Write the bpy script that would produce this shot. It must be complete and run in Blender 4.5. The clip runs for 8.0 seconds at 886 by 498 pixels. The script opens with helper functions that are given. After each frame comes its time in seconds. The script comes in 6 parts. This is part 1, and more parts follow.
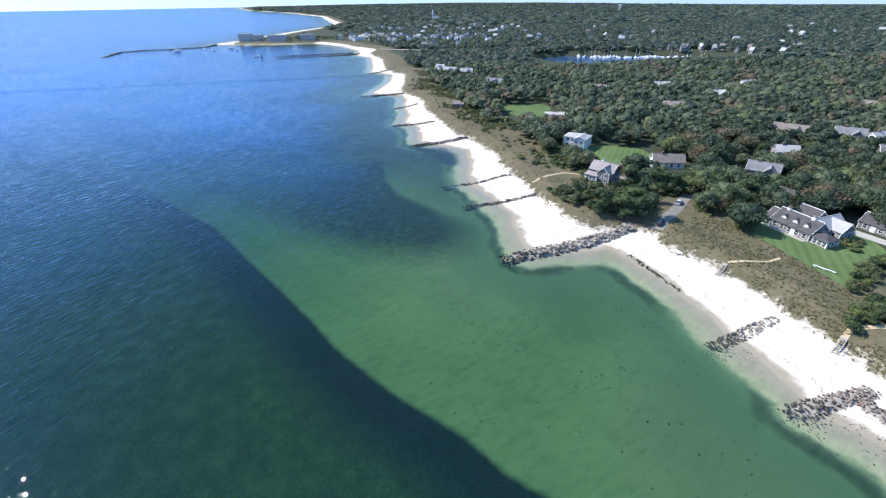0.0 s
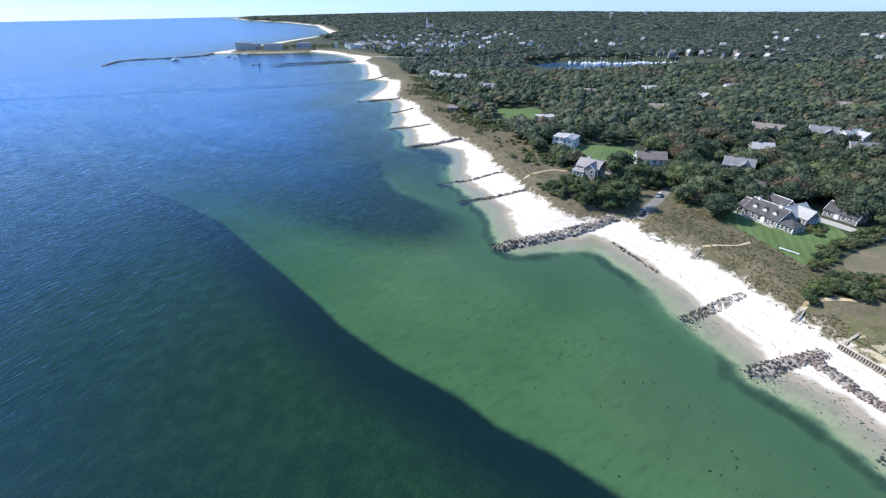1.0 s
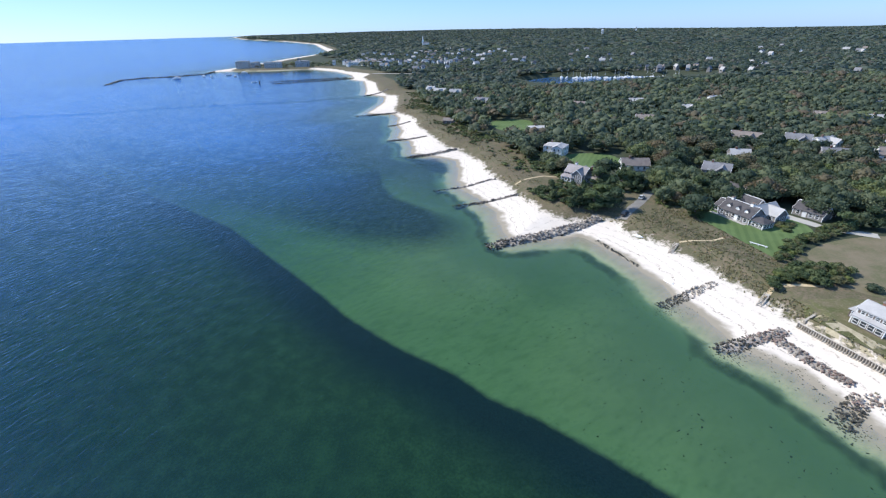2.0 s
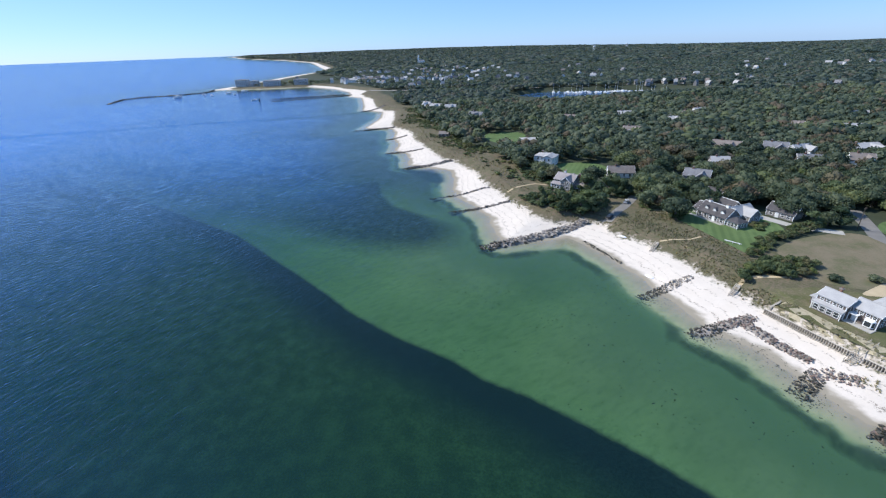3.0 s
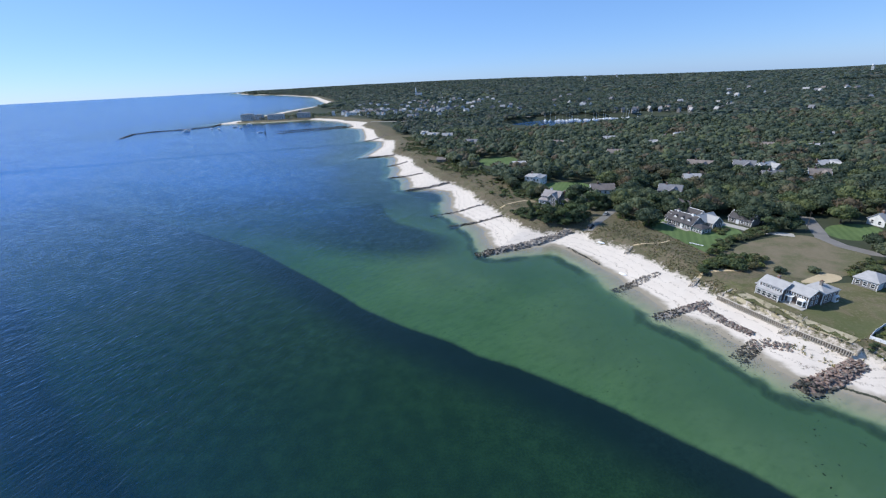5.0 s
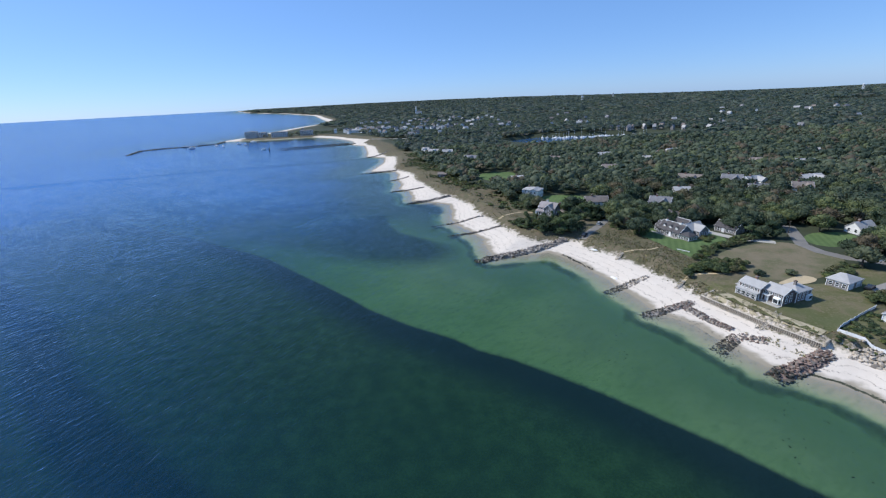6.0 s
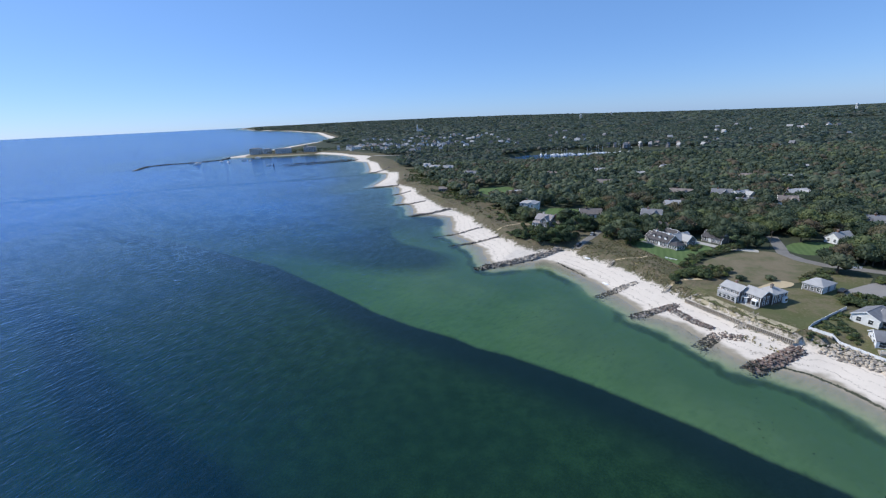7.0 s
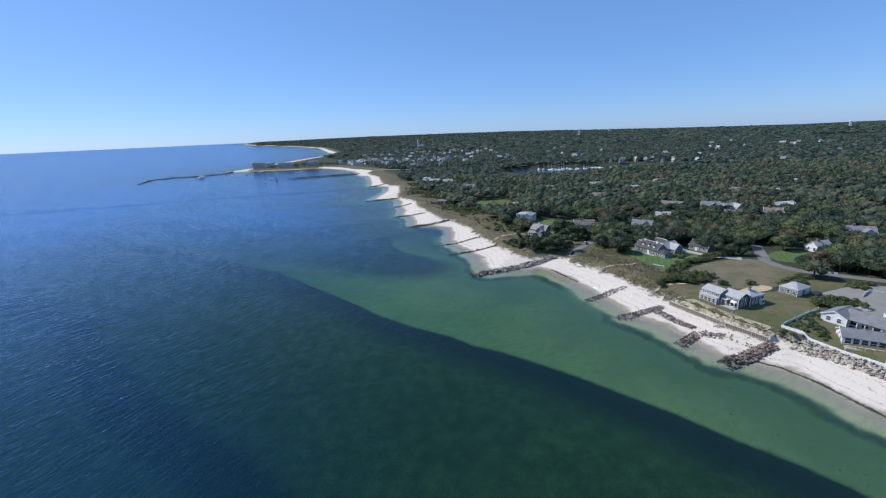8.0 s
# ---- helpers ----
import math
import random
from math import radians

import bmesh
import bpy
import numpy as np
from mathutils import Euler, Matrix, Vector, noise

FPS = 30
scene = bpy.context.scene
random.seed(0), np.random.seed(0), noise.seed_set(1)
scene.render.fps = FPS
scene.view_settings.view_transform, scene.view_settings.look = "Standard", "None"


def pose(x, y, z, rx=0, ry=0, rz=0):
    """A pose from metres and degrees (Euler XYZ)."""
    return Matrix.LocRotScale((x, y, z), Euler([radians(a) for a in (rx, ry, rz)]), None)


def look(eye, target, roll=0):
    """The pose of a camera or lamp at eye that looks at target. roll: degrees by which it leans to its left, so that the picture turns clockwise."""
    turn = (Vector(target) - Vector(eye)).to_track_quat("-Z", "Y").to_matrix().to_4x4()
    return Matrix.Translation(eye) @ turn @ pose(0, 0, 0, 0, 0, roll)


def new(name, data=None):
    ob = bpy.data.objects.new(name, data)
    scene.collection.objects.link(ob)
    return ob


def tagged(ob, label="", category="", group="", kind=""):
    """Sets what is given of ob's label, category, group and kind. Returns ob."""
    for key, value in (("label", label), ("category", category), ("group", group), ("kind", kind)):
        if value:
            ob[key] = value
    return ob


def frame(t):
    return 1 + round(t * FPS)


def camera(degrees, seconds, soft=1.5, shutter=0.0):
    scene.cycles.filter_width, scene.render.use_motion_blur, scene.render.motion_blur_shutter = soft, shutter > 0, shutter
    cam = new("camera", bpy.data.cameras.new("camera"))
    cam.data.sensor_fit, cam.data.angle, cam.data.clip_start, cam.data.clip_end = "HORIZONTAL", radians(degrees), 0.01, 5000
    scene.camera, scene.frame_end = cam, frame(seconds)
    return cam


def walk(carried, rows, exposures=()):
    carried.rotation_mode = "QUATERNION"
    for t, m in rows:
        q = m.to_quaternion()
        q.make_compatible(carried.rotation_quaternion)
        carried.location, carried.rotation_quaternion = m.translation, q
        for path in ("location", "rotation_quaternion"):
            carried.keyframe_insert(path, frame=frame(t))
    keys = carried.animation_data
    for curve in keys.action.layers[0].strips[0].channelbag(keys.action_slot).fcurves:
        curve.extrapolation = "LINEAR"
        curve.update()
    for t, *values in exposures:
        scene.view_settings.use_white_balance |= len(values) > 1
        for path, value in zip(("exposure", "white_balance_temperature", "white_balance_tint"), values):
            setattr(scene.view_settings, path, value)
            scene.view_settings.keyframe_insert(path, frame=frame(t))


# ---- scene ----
from functools import lru_cache

cam = camera(93.2, 8.0, 1.25)
PATH = [
    (0, (-0.686, 1.547, 69.224), (-0.779, 3.274, 68.221), -1.1),
    (0.5, (-0.407, -3.872, 69.0), (-0.492, -2.141, 68.002), -1.2),
    (1, (-0.14, -9.449, 68.758), (-0.215, -7.705, 67.782), -1.3),
    (1.5, (0.274, -15.222, 68.812), (0.204, -13.462, 67.865), -1.5),
    (3, (1.246, -31.477, 69.239), (1.194, -29.671, 68.382), -2.3),
    (3.5, (1.48, -36.968, 69.056), (1.432, -35.147, 68.23), -2.5),
    (4, (1.373, -42.562, 69.642), (1.327, -40.729, 68.844), -2.8),
    (4.5, (1.742, -47.854, 69.853), (1.694, -46.009, 69.084), -3.1),
    (6, (0.612, -64.405, 69.505), (0.573, -62.518, 68.843), -3.1),
    (6.5, (0.481, -69.94, 69.247), (0.442, -68.041, 68.622), -3.0),
    (7, (0.4, -75.378, 69.186), (0.363, -73.467, 68.598), -2.9),
    (7.5, (0.457, -80.933, 69.01), (0.422, -79.011, 68.458), -2.9),
    (8, (0.809, -86.042, 68.455), (0.776, -84.111, 67.934), -2.7),
]
# The picture darkens a little on the way, as the sky comes into view.
walk(cam, [(t, look(eye, target, roll)) for t, eye, target, roll in PATH],
     exposures=[(0.0, 0.62, 6200, 10), (1.5, 0.44, 6200, 10), (3.0, 0.23, 6150, 10), (4.5, 0.09, 6100, 10), (6.0, -0.01, 6100, 10), (8.0, -0.10, 6100, 10)])

# ---- world and sun ----
SUN_AZIMUTH, SUN_HEIGHT = radians(-69), radians(43)     # azimuth from +y towards +x
world = bpy.data.worlds.new("sky")
scene.world = world
world.use_nodes = True
sky = world.node_tree.nodes.new("ShaderNodeTexSky")
sky.sky_type, sky.sun_disc = "NISHITA", False
sky.sun_elevation, sky.sun_rotation = SUN_HEIGHT, SUN_AZIMUTH
sky.altitude, sky.air_density, sky.dust_density, sky.ozone_density = 60, 0.8, 0.25, 3.0
background = world.node_tree.nodes["Background"]
background.inputs["Strength"].default_value = 0.12
tint = world.node_tree.nodes.new("ShaderNodeMix")      # clear, cool autumn air
tint.data_type, tint.blend_type = "RGBA", "MULTIPLY"
tint.inputs[0].default_value, tint.inputs[7].default_value = 1.0, (0.80, 0.90, 1.15, 1)
world.node_tree.links.new(sky.outputs[0], tint.inputs[6])
even = world.node_tree.nodes.new("ShaderNodeMix")
even.data_type = "RGBA"
even.inputs[0].default_value, even.inputs[7].default_value = 0.4, (2.0, 4.2, 7.9, 1)
world.node_tree.links.new(tint.outputs[2], even.inputs[6])
world.node_tree.links.new(even.outputs[2], background.inputs["Color"])

sun_data = bpy.data.lights.new("sun", "SUN")
sun_data.energy, sun_data.angle, sun_data.color = 4.8, radians(0.53), (1.0, 0.935, 0.835)
sun = new("sun", sun_data)
sun_way = Vector((math.sin(SUN_AZIMUTH) * math.cos(SUN_HEIGHT), math.cos(SUN_AZIMUTH) * math.cos(SUN_HEIGHT), math.sin(SUN_HEIGHT)))
sun.matrix_world = look(sun_way * 300, (0, 0, 0))


# ---- materials ----
class Nodes:
    """Short hand for building a node material."""

    def __init__(self, name, rough=0.8, metal=0.0, spec=0.3):
        self.m = bpy.data.materials.new(name)
        self.m.use_nodes = True
        self.t = self.m.node_tree
        self.b = self.t.nodes["Principled BSDF"]
        self.b.inputs["Roughness"].default_value = rough
        self.b.inputs["Metallic"].default_value = metal
        self.b.inputs["Specular IOR Level"].default_value = spec
        self.out = self.t.nodes["Material Output"]

    def put(self, value, socket):
        if isinstance(value, bpy.types.NodeSocket):
            self.t.links.new(value, socket)
        elif isinstance(value, (tuple, list)) and len(value) == 3 and socket.type == "RGBA":
            socket.default_value = (*value, 1)
        else:
            socket.default_value = value

    def node(self, kind, **inputs):
        n = self.t.nodes.new(kind)
        for key, value in inputs.items():
            self.put(value, n.inputs[key.replace("_", " ")])
        return n

    def math(self, op, a, b=0.0, clamp=False):
        n = self.t.nodes.new("ShaderNodeMath")
        n.operation, n.use_clamp = op, clamp
        self.put(a, n.inputs[0]), self.put(b, n.inputs[1])
        return n.outputs[0]

    def step(self, value, lo, hi, a=0.0, b=1.0):
        n = self.t.nodes.new("ShaderNodeMapRange")
        n.interpolation_type = "SMOOTHSTEP"
        self.put(value, n.inputs["Value"])
        for key, v in (("From Min", lo), ("From Max", hi), ("To Min", a), ("To Max", b)):
            self.put(v, n.inputs[key])
        return n.outputs[0]

    def mix(self, f, a, b, blend="MIX"):
        n = self.t.nodes.new("ShaderNodeMix")
        n.data_type, n.blend_type = "RGBA", blend
        self.put(f, n.inputs[0]), self.put(a, n.inputs[6]), self.put(b, n.inputs[7])
        return n.outputs[2]

    def place(self, scale=(1, 1, 1), turn=0.0):
        tc = self.t.nodes.new("ShaderNodeTexCoord")
        spin = self.node("ShaderNodeMapping", Vector=tc.outputs["Object"])
        spin.inputs["Rotation"].default_value = (0, 0, turn)
        mp = self.node("ShaderNodeMapping", Vector=spin.outputs[0])
        mp.inputs["Scale"].default_value = scale
        return mp.outputs[0]

    def noise(self, scale, detail=4.0, rough=0.55, vector=None, warp=0.0):
        n = self.node("ShaderNodeTexNoise", Scale=scale, Detail=detail, Roughness=rough, Distortion=warp)
        self.put(vector if vector is not None else self.place(), n.inputs["Vector"])
        return n.outputs[0]

    def attr(self, name):
        n = self.t.nodes.new("ShaderNodeAttribute")
        n.attribute_name = name
        return n.outputs["Fac"]

    def bump(self, height, strength=0.4, distance=0.05):
        n = self.node("ShaderNodeBump", Height=height, Strength=strength, Distance=distance)
        self.put(n.outputs[0], self.b.inputs["Normal"])
        return n.outputs[0]

    def colour(self, c):
        self.put(c, self.b.inputs["Base Color"])
        return self.m


def plain_rough(name, a, b, scale=1.5, rough=0.8, bump=0.3, fine=12.0, metal=0.0):
    """A surface of two near colours, mottled at two scales."""
    n = Nodes(name, rough, metal)
    big, small = n.noise(scale), n.noise(fine, 3)
    info = n.t.nodes.new("ShaderNodeObjectInfo")
    f = n.math("ADD", n.math("MULTIPLY", big, 0.6), n.math("MULTIPLY", small, 0.25))
    f = n.math("ADD", f, n.math("MULTIPLY", info.outputs["Random"], 0.3))
    n.bump(small, bump, 0.05)
    return n.colour(n.mix(n.step(f, 0.3, 0.85), a, b))


def coursed(name, a, b, course=0.2, rough=0.85):
    """Shingles or clapboards: courses by height with a shadow joint, weathered."""
    n = Nodes(name, rough, 0, 0.2)
    tc = n.t.nodes.new("ShaderNodeTexCoord")
    xyz = n.node("ShaderNodeSeparateXYZ", Vector=tc.outputs["Object"])
    row = n.math("FRACT", n.math("DIVIDE", xyz.outputs[2], course))
    weather = n.noise(0.5, 5)
    grain = n.noise(5.0, 3, vector=n.place((1, 1, 4)))
    f = n.math("ADD", n.math("MULTIPLY", weather, 0.65), n.math("MULTIPLY", grain, 0.4))
    n.bump(n.math("ADD", row, n.math("MULTIPLY", grain, 0.4)), 0.5, 0.02)
    return n.colour(n.mix(n.step(f, 0.3, 0.75), a, b))


def foliage(name, dark, mid, warm, source):
    """Leaves: greens that vary from tree to tree and within a crown."""
    n = Nodes(name, 0.65, 0, 0.25)
    if source == "object":
        tint = n.t.nodes.new("ShaderNodeObjectInfo").outputs["Random"]
    else:
        tint = n.attr("tint")
    geo = n.t.nodes.new("ShaderNodeNewGeometry")
    leaf = geo.outputs["Random Per Island"]
    cloud = n.noise(0.35, 3, vector=n.place())
    c = n.mix(n.step(tint, 0.05, 0.7), (dark[0] * 0.8, dark[1] * 0.85, dark[2] * 0.9), (mid[0] * 1.08, mid[1] * 1.08, mid[2]))
    c = n.mix(n.math("MULTIPLY", n.step(tint, 0.44, 0.48), n.step(tint, 0.56, 0.52)), c, (mid[0] * 1.25, mid[1] * 1.2, mid[2] * 0.8))
    c = n.mix(n.math("MULTIPLY", n.step(tint, 0.62, 0.74), n.step(tint, 0.86, 0.76)), c, n.mix(0.5, mid, (0.15, 0.16, 0.09)))
    c = n.mix(n.step(tint, 0.88, 0.98), c, warm)
    c = n.mix(n.math("MULTIPLY", leaf, 0.28), c, n.mix(0.3, mid, (0.15, 0.165, 0.085)))
    c = n.mix(n.step(cloud, 0.4, 0.8, 0.0, 0.4), c, dark)
    n.colour(c)
    glow = n.node("ShaderNodeBsdfTranslucent", Color=n.mix(0.4, c, (0.10, 0.13, 0.04)))
    both = n.node("ShaderNodeMixShader", Fac=0.42)
    n.put(n.b.outputs[0], both.inputs[1]), n.put(glow.outputs[0], both.inputs[2])
    n.t.links.new(both.outputs[0], n.out.inputs["Surface"])
    return n.m


def ground_material():
    n = Nodes("sand_and_soil", 0.9, 0, 0.15)
    shore, veg, grass, dense = n.attr("shore"), n.attr("veg"), n.attr("eelgrass"), n.attr("dense")
    p = n.place()
    n1, n2, n3 = n.noise(0.03, 5, vector=p), n.noise(0.25, 5, vector=p), n.noise(2.2, 4, vector=p)
    # beach: dry pale sand, wet sand by the water, lines of dark wrack
    dry = n.mix(n2, (0.58, 0.51, 0.43), (0.69, 0.62, 0.535))
    dry = n.mix(n.step(n3, 0.5, 0.8, 0, 0.35), dry, (0.50, 0.44, 0.36))
    wet = n.mix(n2, (0.27, 0.235, 0.175), (0.34, 0.30, 0.23))
    wob = n.math("ADD", shore, n.math("MULTIPLY", n.math("SUBTRACT", n2, 0.5), 5.0))
    sand = n.mix(n.step(wob, 1.6, 4.2), wet, dry)
    for at, wide, much in ((5.5, 0.5, 0.8), (8.5, 0.35, 0.6), (12.0, 0.45, 0.6), (15.5, 0.3, 0.5)):
        line = n.math("ABSOLUTE", n.math("SUBTRACT", wob, at))
        line = n.math("MULTIPLY", n.step(line, wide, 0.0), n.step(n3, 0.45, 0.62, 0, much))
        sand = n.mix(line, sand, (0.14, 0.11, 0.08))
    # dune: beach grass, heath and bare sand
    dune = n.mix(n.step(n2, 0.35, 0.65), (0.155, 0.122, 0.084), (0.10, 0.092, 0.052))
    dune = n.mix(n.step(n1, 0.45, 0.62, 0, 0.75), dune, (0.12, 0.092, 0.064))
    dune = n.mix(n.step(n.noise(1.1, 4, 0.65, p), 0.46, 0.62, 0, 0.75), dune, (0.075, 0.085, 0.038))
    dune = n.mix(n.step(n3, 0.5, 0.72, 0, 0.5), dune, (0.06, 0.068, 0.03))
    dune = n.mix(n.step(n.noise(6.0, 3, vector=p), 0.45, 0.7, 0, 0.4), dune, (0.20, 0.17, 0.115))
    edge = n.math("ADD", veg, n.math("ADD", n.math("MULTIPLY", n.math("SUBTRACT", n2, 0.5), 10.0), n.math("MULTIPLY", n.math("SUBTRACT", n.noise(1.1, 4, 0.65, p), 0.5), 7.0)))
    land = n.mix(n.step(edge, -1.2, 2.2), sand, dune)
    floor = n.mix(n2, (0.034, 0.046, 0.028), (0.06, 0.066, 0.04))
    land = n.mix(n.step(n.math("ADD", veg, n.math("MULTIPLY", n1, 18.0)), 34.0, 46.0), land, floor)
    # seabed: sand with weed, and eelgrass meadows with a sharp edge
    bed = n.mix(n.step(n1, 0.3, 0.7), (0.34, 0.325, 0.215), (0.43, 0.405, 0.265))
    bed = n.mix(n.step(n2, 0.5, 0.8, 0, 0.35), bed, (0.24, 0.27, 0.17))
    off = n.math("ADD", n.math("MULTIPLY", shore, -1.0), n.math("MULTIPLY", n.math("SUBTRACT", n2, 0.5), 4.0))
    film = n.math("MULTIPLY", n.step(off, 5.5, 8.0), n.step(n.math("ADD", off, n.math("MULTIPLY", n1, 20.0)), 22.0, 58.0, 0.78, 0.0))
    bed = n.mix(n.step(off, 1.0, 7.5), wet, bed)
    bed = n.mix(film, bed, (0.11, 0.165, 0.12))
    drop = n.math("ABSOLUTE", n.math("SUBTRACT", off, 8.6))
    drop = n.math("MULTIPLY", n.step(drop, 2.4, 0.4), n.step(n.noise(0.045, 3, vector=p), 0.36, 0.5, 0, 0.85))
    bed = n.mix(drop, bed, (0.045, 0.06, 0.045))
    spots = n.step(n.noise(1.3, 3, 0.6, p), 0.62, 0.72)
    spots = n.math("MULTIPLY", spots, n.step(n1, 0.42, 0.58, 0.0, 0.6))
    bed = n.mix(spots, bed, (0.07, 0.095, 0.06))
    # Mottle and ripple bands: weed and sand ripples, plus wave light in the colour.
    bed = n.mix(n.step(n.noise(0.9, 4, vector=p), 0.56, 0.72, 0, 0.3), bed, (0.14, 0.18, 0.11))
    ripple = n.noise(1.0, 3, 0.55, n.place((1 / 1.4, 1 / 4.5, 1), radians(58)))
    bed = n.mix(n.step(ripple, 0.42, 0.68, 0, 0.3), bed, (0.17, 0.20, 0.13))
    meadow = n.mix(n.step(n3, 0.35, 0.7), (0.014, 0.022, 0.034), (0.032, 0.046, 0.056))
    thin = n.mix(n.step(n.math("ADD", n.math("MULTIPLY", n2, 0.5), n.math("MULTIPLY", n3, 0.5)), 0.36, 0.72), (0.058, 0.076, 0.038), (0.130, 0.158, 0.072))
    meadow = n.mix(dense, thin, meadow)
    rag = n.math("ADD", grass, n.math("MULTIPLY", n.math("SUBTRACT", n.noise(0.5, 5, vector=p), 0.5), 0.9))
    bed = n.mix(n.step(rag, -1.0, 1.0), bed, meadow)
    c = n.mix(n.step(shore, -0.25, 0.25), bed, land)
    n.bump(n3, 0.35, 0.12)
    return n.colour(c)


def water_material():
    """Clear shallow water over the bed: it tints what lies under it by depth, scatters a little, and mirrors the sky."""
    n = Nodes("sea_water", 0.1)
    depth = n.attr("depth")
    far = n.attr("far")
    crest = n.place((1 / 1.2, 1 / 3.6, 1), radians(25))
    chop = n.place((1 / 0.9, 1 / 3.0, 1), radians(9))
    swell = n.noise(1.0, 1.5, 0.45, crest, 0.5)
    small = n.noise(1.0, 3, 0.6, chop, 0.4)
    fine = n.noise(1.0, 2, 0.55, n.place((1 / 0.5, 1 / 1.6, 1), radians(43)), 0.3)
    gust = n.noise(0.012, 4, 0.6, n.place((1, 2.2, 1), radians(-60)))
    height = n.math("ADD", n.math("MULTIPLY", swell, 0.75), n.math("ADD", n.math("MULTIPLY", small, 0.2), n.math("MULTIPLY", fine, 0.12)))
    height = n.math("MULTIPLY", height, n.step(gust, 0.3, 0.7, 0.8, 1.1))
    bump = n.node("ShaderNodeBump", Height=height, Strength=0.40, Distance=0.5).outputs[0]
    roller = n.noise(1.0, 2, 0.5, n.place((1 / 3.6, 1 / 10.0, 1), radians(22)), 0.4)
    swell = n.math("ADD", swell, n.math("MULTIPLY", roller, 0.9))
    slope = n.node("ShaderNodeBump", Height=n.math("ADD", n.math("MULTIPLY", swell, 0.7), n.math("ADD", n.math("MULTIPLY", n.noise(1.0, 1.5, 0.5, chop), 0.3), n.math("MULTIPLY", fine, 0.3))), Strength=0.75, Distance=0.5).outputs[0]
    clear = n.t.nodes.new("ShaderNodeBsdfTransparent")
    absorb = []
    for k in (0.44, 0.25, 0.39):
        absorb.append(n.math("POWER", 2.718, n.math("MULTIPLY", depth, -k)))
    rgb = n.node("ShaderNodeCombineColor", Red=absorb[0], Green=absorb[1], Blue=absorb[2])
    n.put(rgb.outputs[0], clear.inputs["Color"])
    # Scatter colour; its offshore blue also holds sky reflection painted into the diffuse.
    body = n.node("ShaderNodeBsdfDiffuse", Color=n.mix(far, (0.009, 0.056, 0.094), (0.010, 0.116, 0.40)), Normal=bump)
    under = n.node("ShaderNodeMixShader")
    n.put(n.step(depth, 2.0, 7.0, 0.05, 0.85), under.inputs[0])
    n.put(clear.outputs[0], under.inputs[1]), n.put(body.outputs[0], under.inputs[2])
    gloss = n.node("ShaderNodeBsdfGlossy", Roughness=n.step(n.attr("open"), 0.0, 1.0, 0.04, 0.13), Normal=bump)
    graze = n.node("ShaderNodeLayerWeight", Blend=0.5, Normal=slope).outputs["Facing"]
    shine = n.math("ADD", 0.026, n.math("MULTIPLY", n.math("POWER", graze, 4.6), 0.70))
    streak = n.math("ADD", n.math("MULTIPLY", gust, 0.55), n.math("MULTIPLY", n.noise(0.035, 4, 0.6, n.place((1, 0.28, 1), radians(-52))), 0.45))
    shine = n.math("MULTIPLY", shine, n.step(streak, 0.36, 0.64, 0.92, 1.07))
    ripple = n.noise(1.0, 3, 0.6, n.place((1 / 3.6, 1 / 8.0, 1), radians(24)), 0.3)
    shine = n.math("MULTIPLY", shine, n.step(ripple, 0.34, 0.66, 0.84, 1.14))
    # a long dark slick on the open water
    at = n.node("ShaderNodeSeparateXYZ", Vector=n.place())
    line = n.math("SUBTRACT", at.outputs[1], n.math("ADD", n.math("MULTIPLY", at.outputs[0], 0.27), 556.0))
    line = n.math("ABSOLUTE", n.math("ADD", line, n.math("MULTIPLY", n.math("SUBTRACT", n.noise(0.012, 3), 0.5), 60.0)))
    shine = n.math("MULTIPLY", shine, n.step(line, 3.0, 14.0, 0.78, 1.0))
    top = n.node("ShaderNodeMixShader", Fac=shine)
    n.put(under.outputs[0], top.inputs[1]), n.put(gloss.outputs[0], top.inputs[2])
    n.t.links.new(top.outputs[0], n.out.inputs["Surface"])
    return n.m


def lawn_material(name, a, b, stripe=0.0, turn=0.0):
    n = Nodes(name, 0.9, 0, 0.1)
    n1, n2 = n.noise(0.12, 4), n.noise(3.0, 4)
    c = n.mix(n.step(n1, 0.35, 0.65), a, b)
    if stripe:
        xyz = n.node("ShaderNodeSeparateXYZ", Vector=n.place((1, 1, 1), turn))
        band = n.math("SINE", n.math("MULTIPLY", xyz.outputs[0], 6.283 / stripe))
        c = n.mix(n.step(band, -0.6, 0.6, 0.0, 0.26), c, (b[0] * 1.5, b[1] * 1.4, b[2] * 1.3))
    if not stripe:
        c = n.mix(n.step(n.noise(0.35, 5), 0.5, 0.68, 0, 0.7), c, (0.16, 0.132, 0.085))
        c = n.mix(n.step(n.noise(1.4, 5, 0.65), 0.5, 0.66, 0, 0.5), c, (0.20, 0.175, 0.115))
        c = n.mix(n.step(n.noise(0.06, 3), 0.52, 0.66, 0, 0.6), c, (0.07, 0.095, 0.035))
    c = n.mix(n.step(n2, 0.45, 0.75, 0, 0.35), c, (a[0] * 0.7, a[1] * 0.7, a[2] * 0.7))
    n.bump(n2, 0.3, 0.05)
    return n.colour(c)


def glass_material():
    n = Nodes("window_glass", 0.06, 0, 0.6)
    return n.colour(n.mix(n.noise(0.8), (0.02, 0.025, 0.03), (0.05, 0.06, 0.07)))


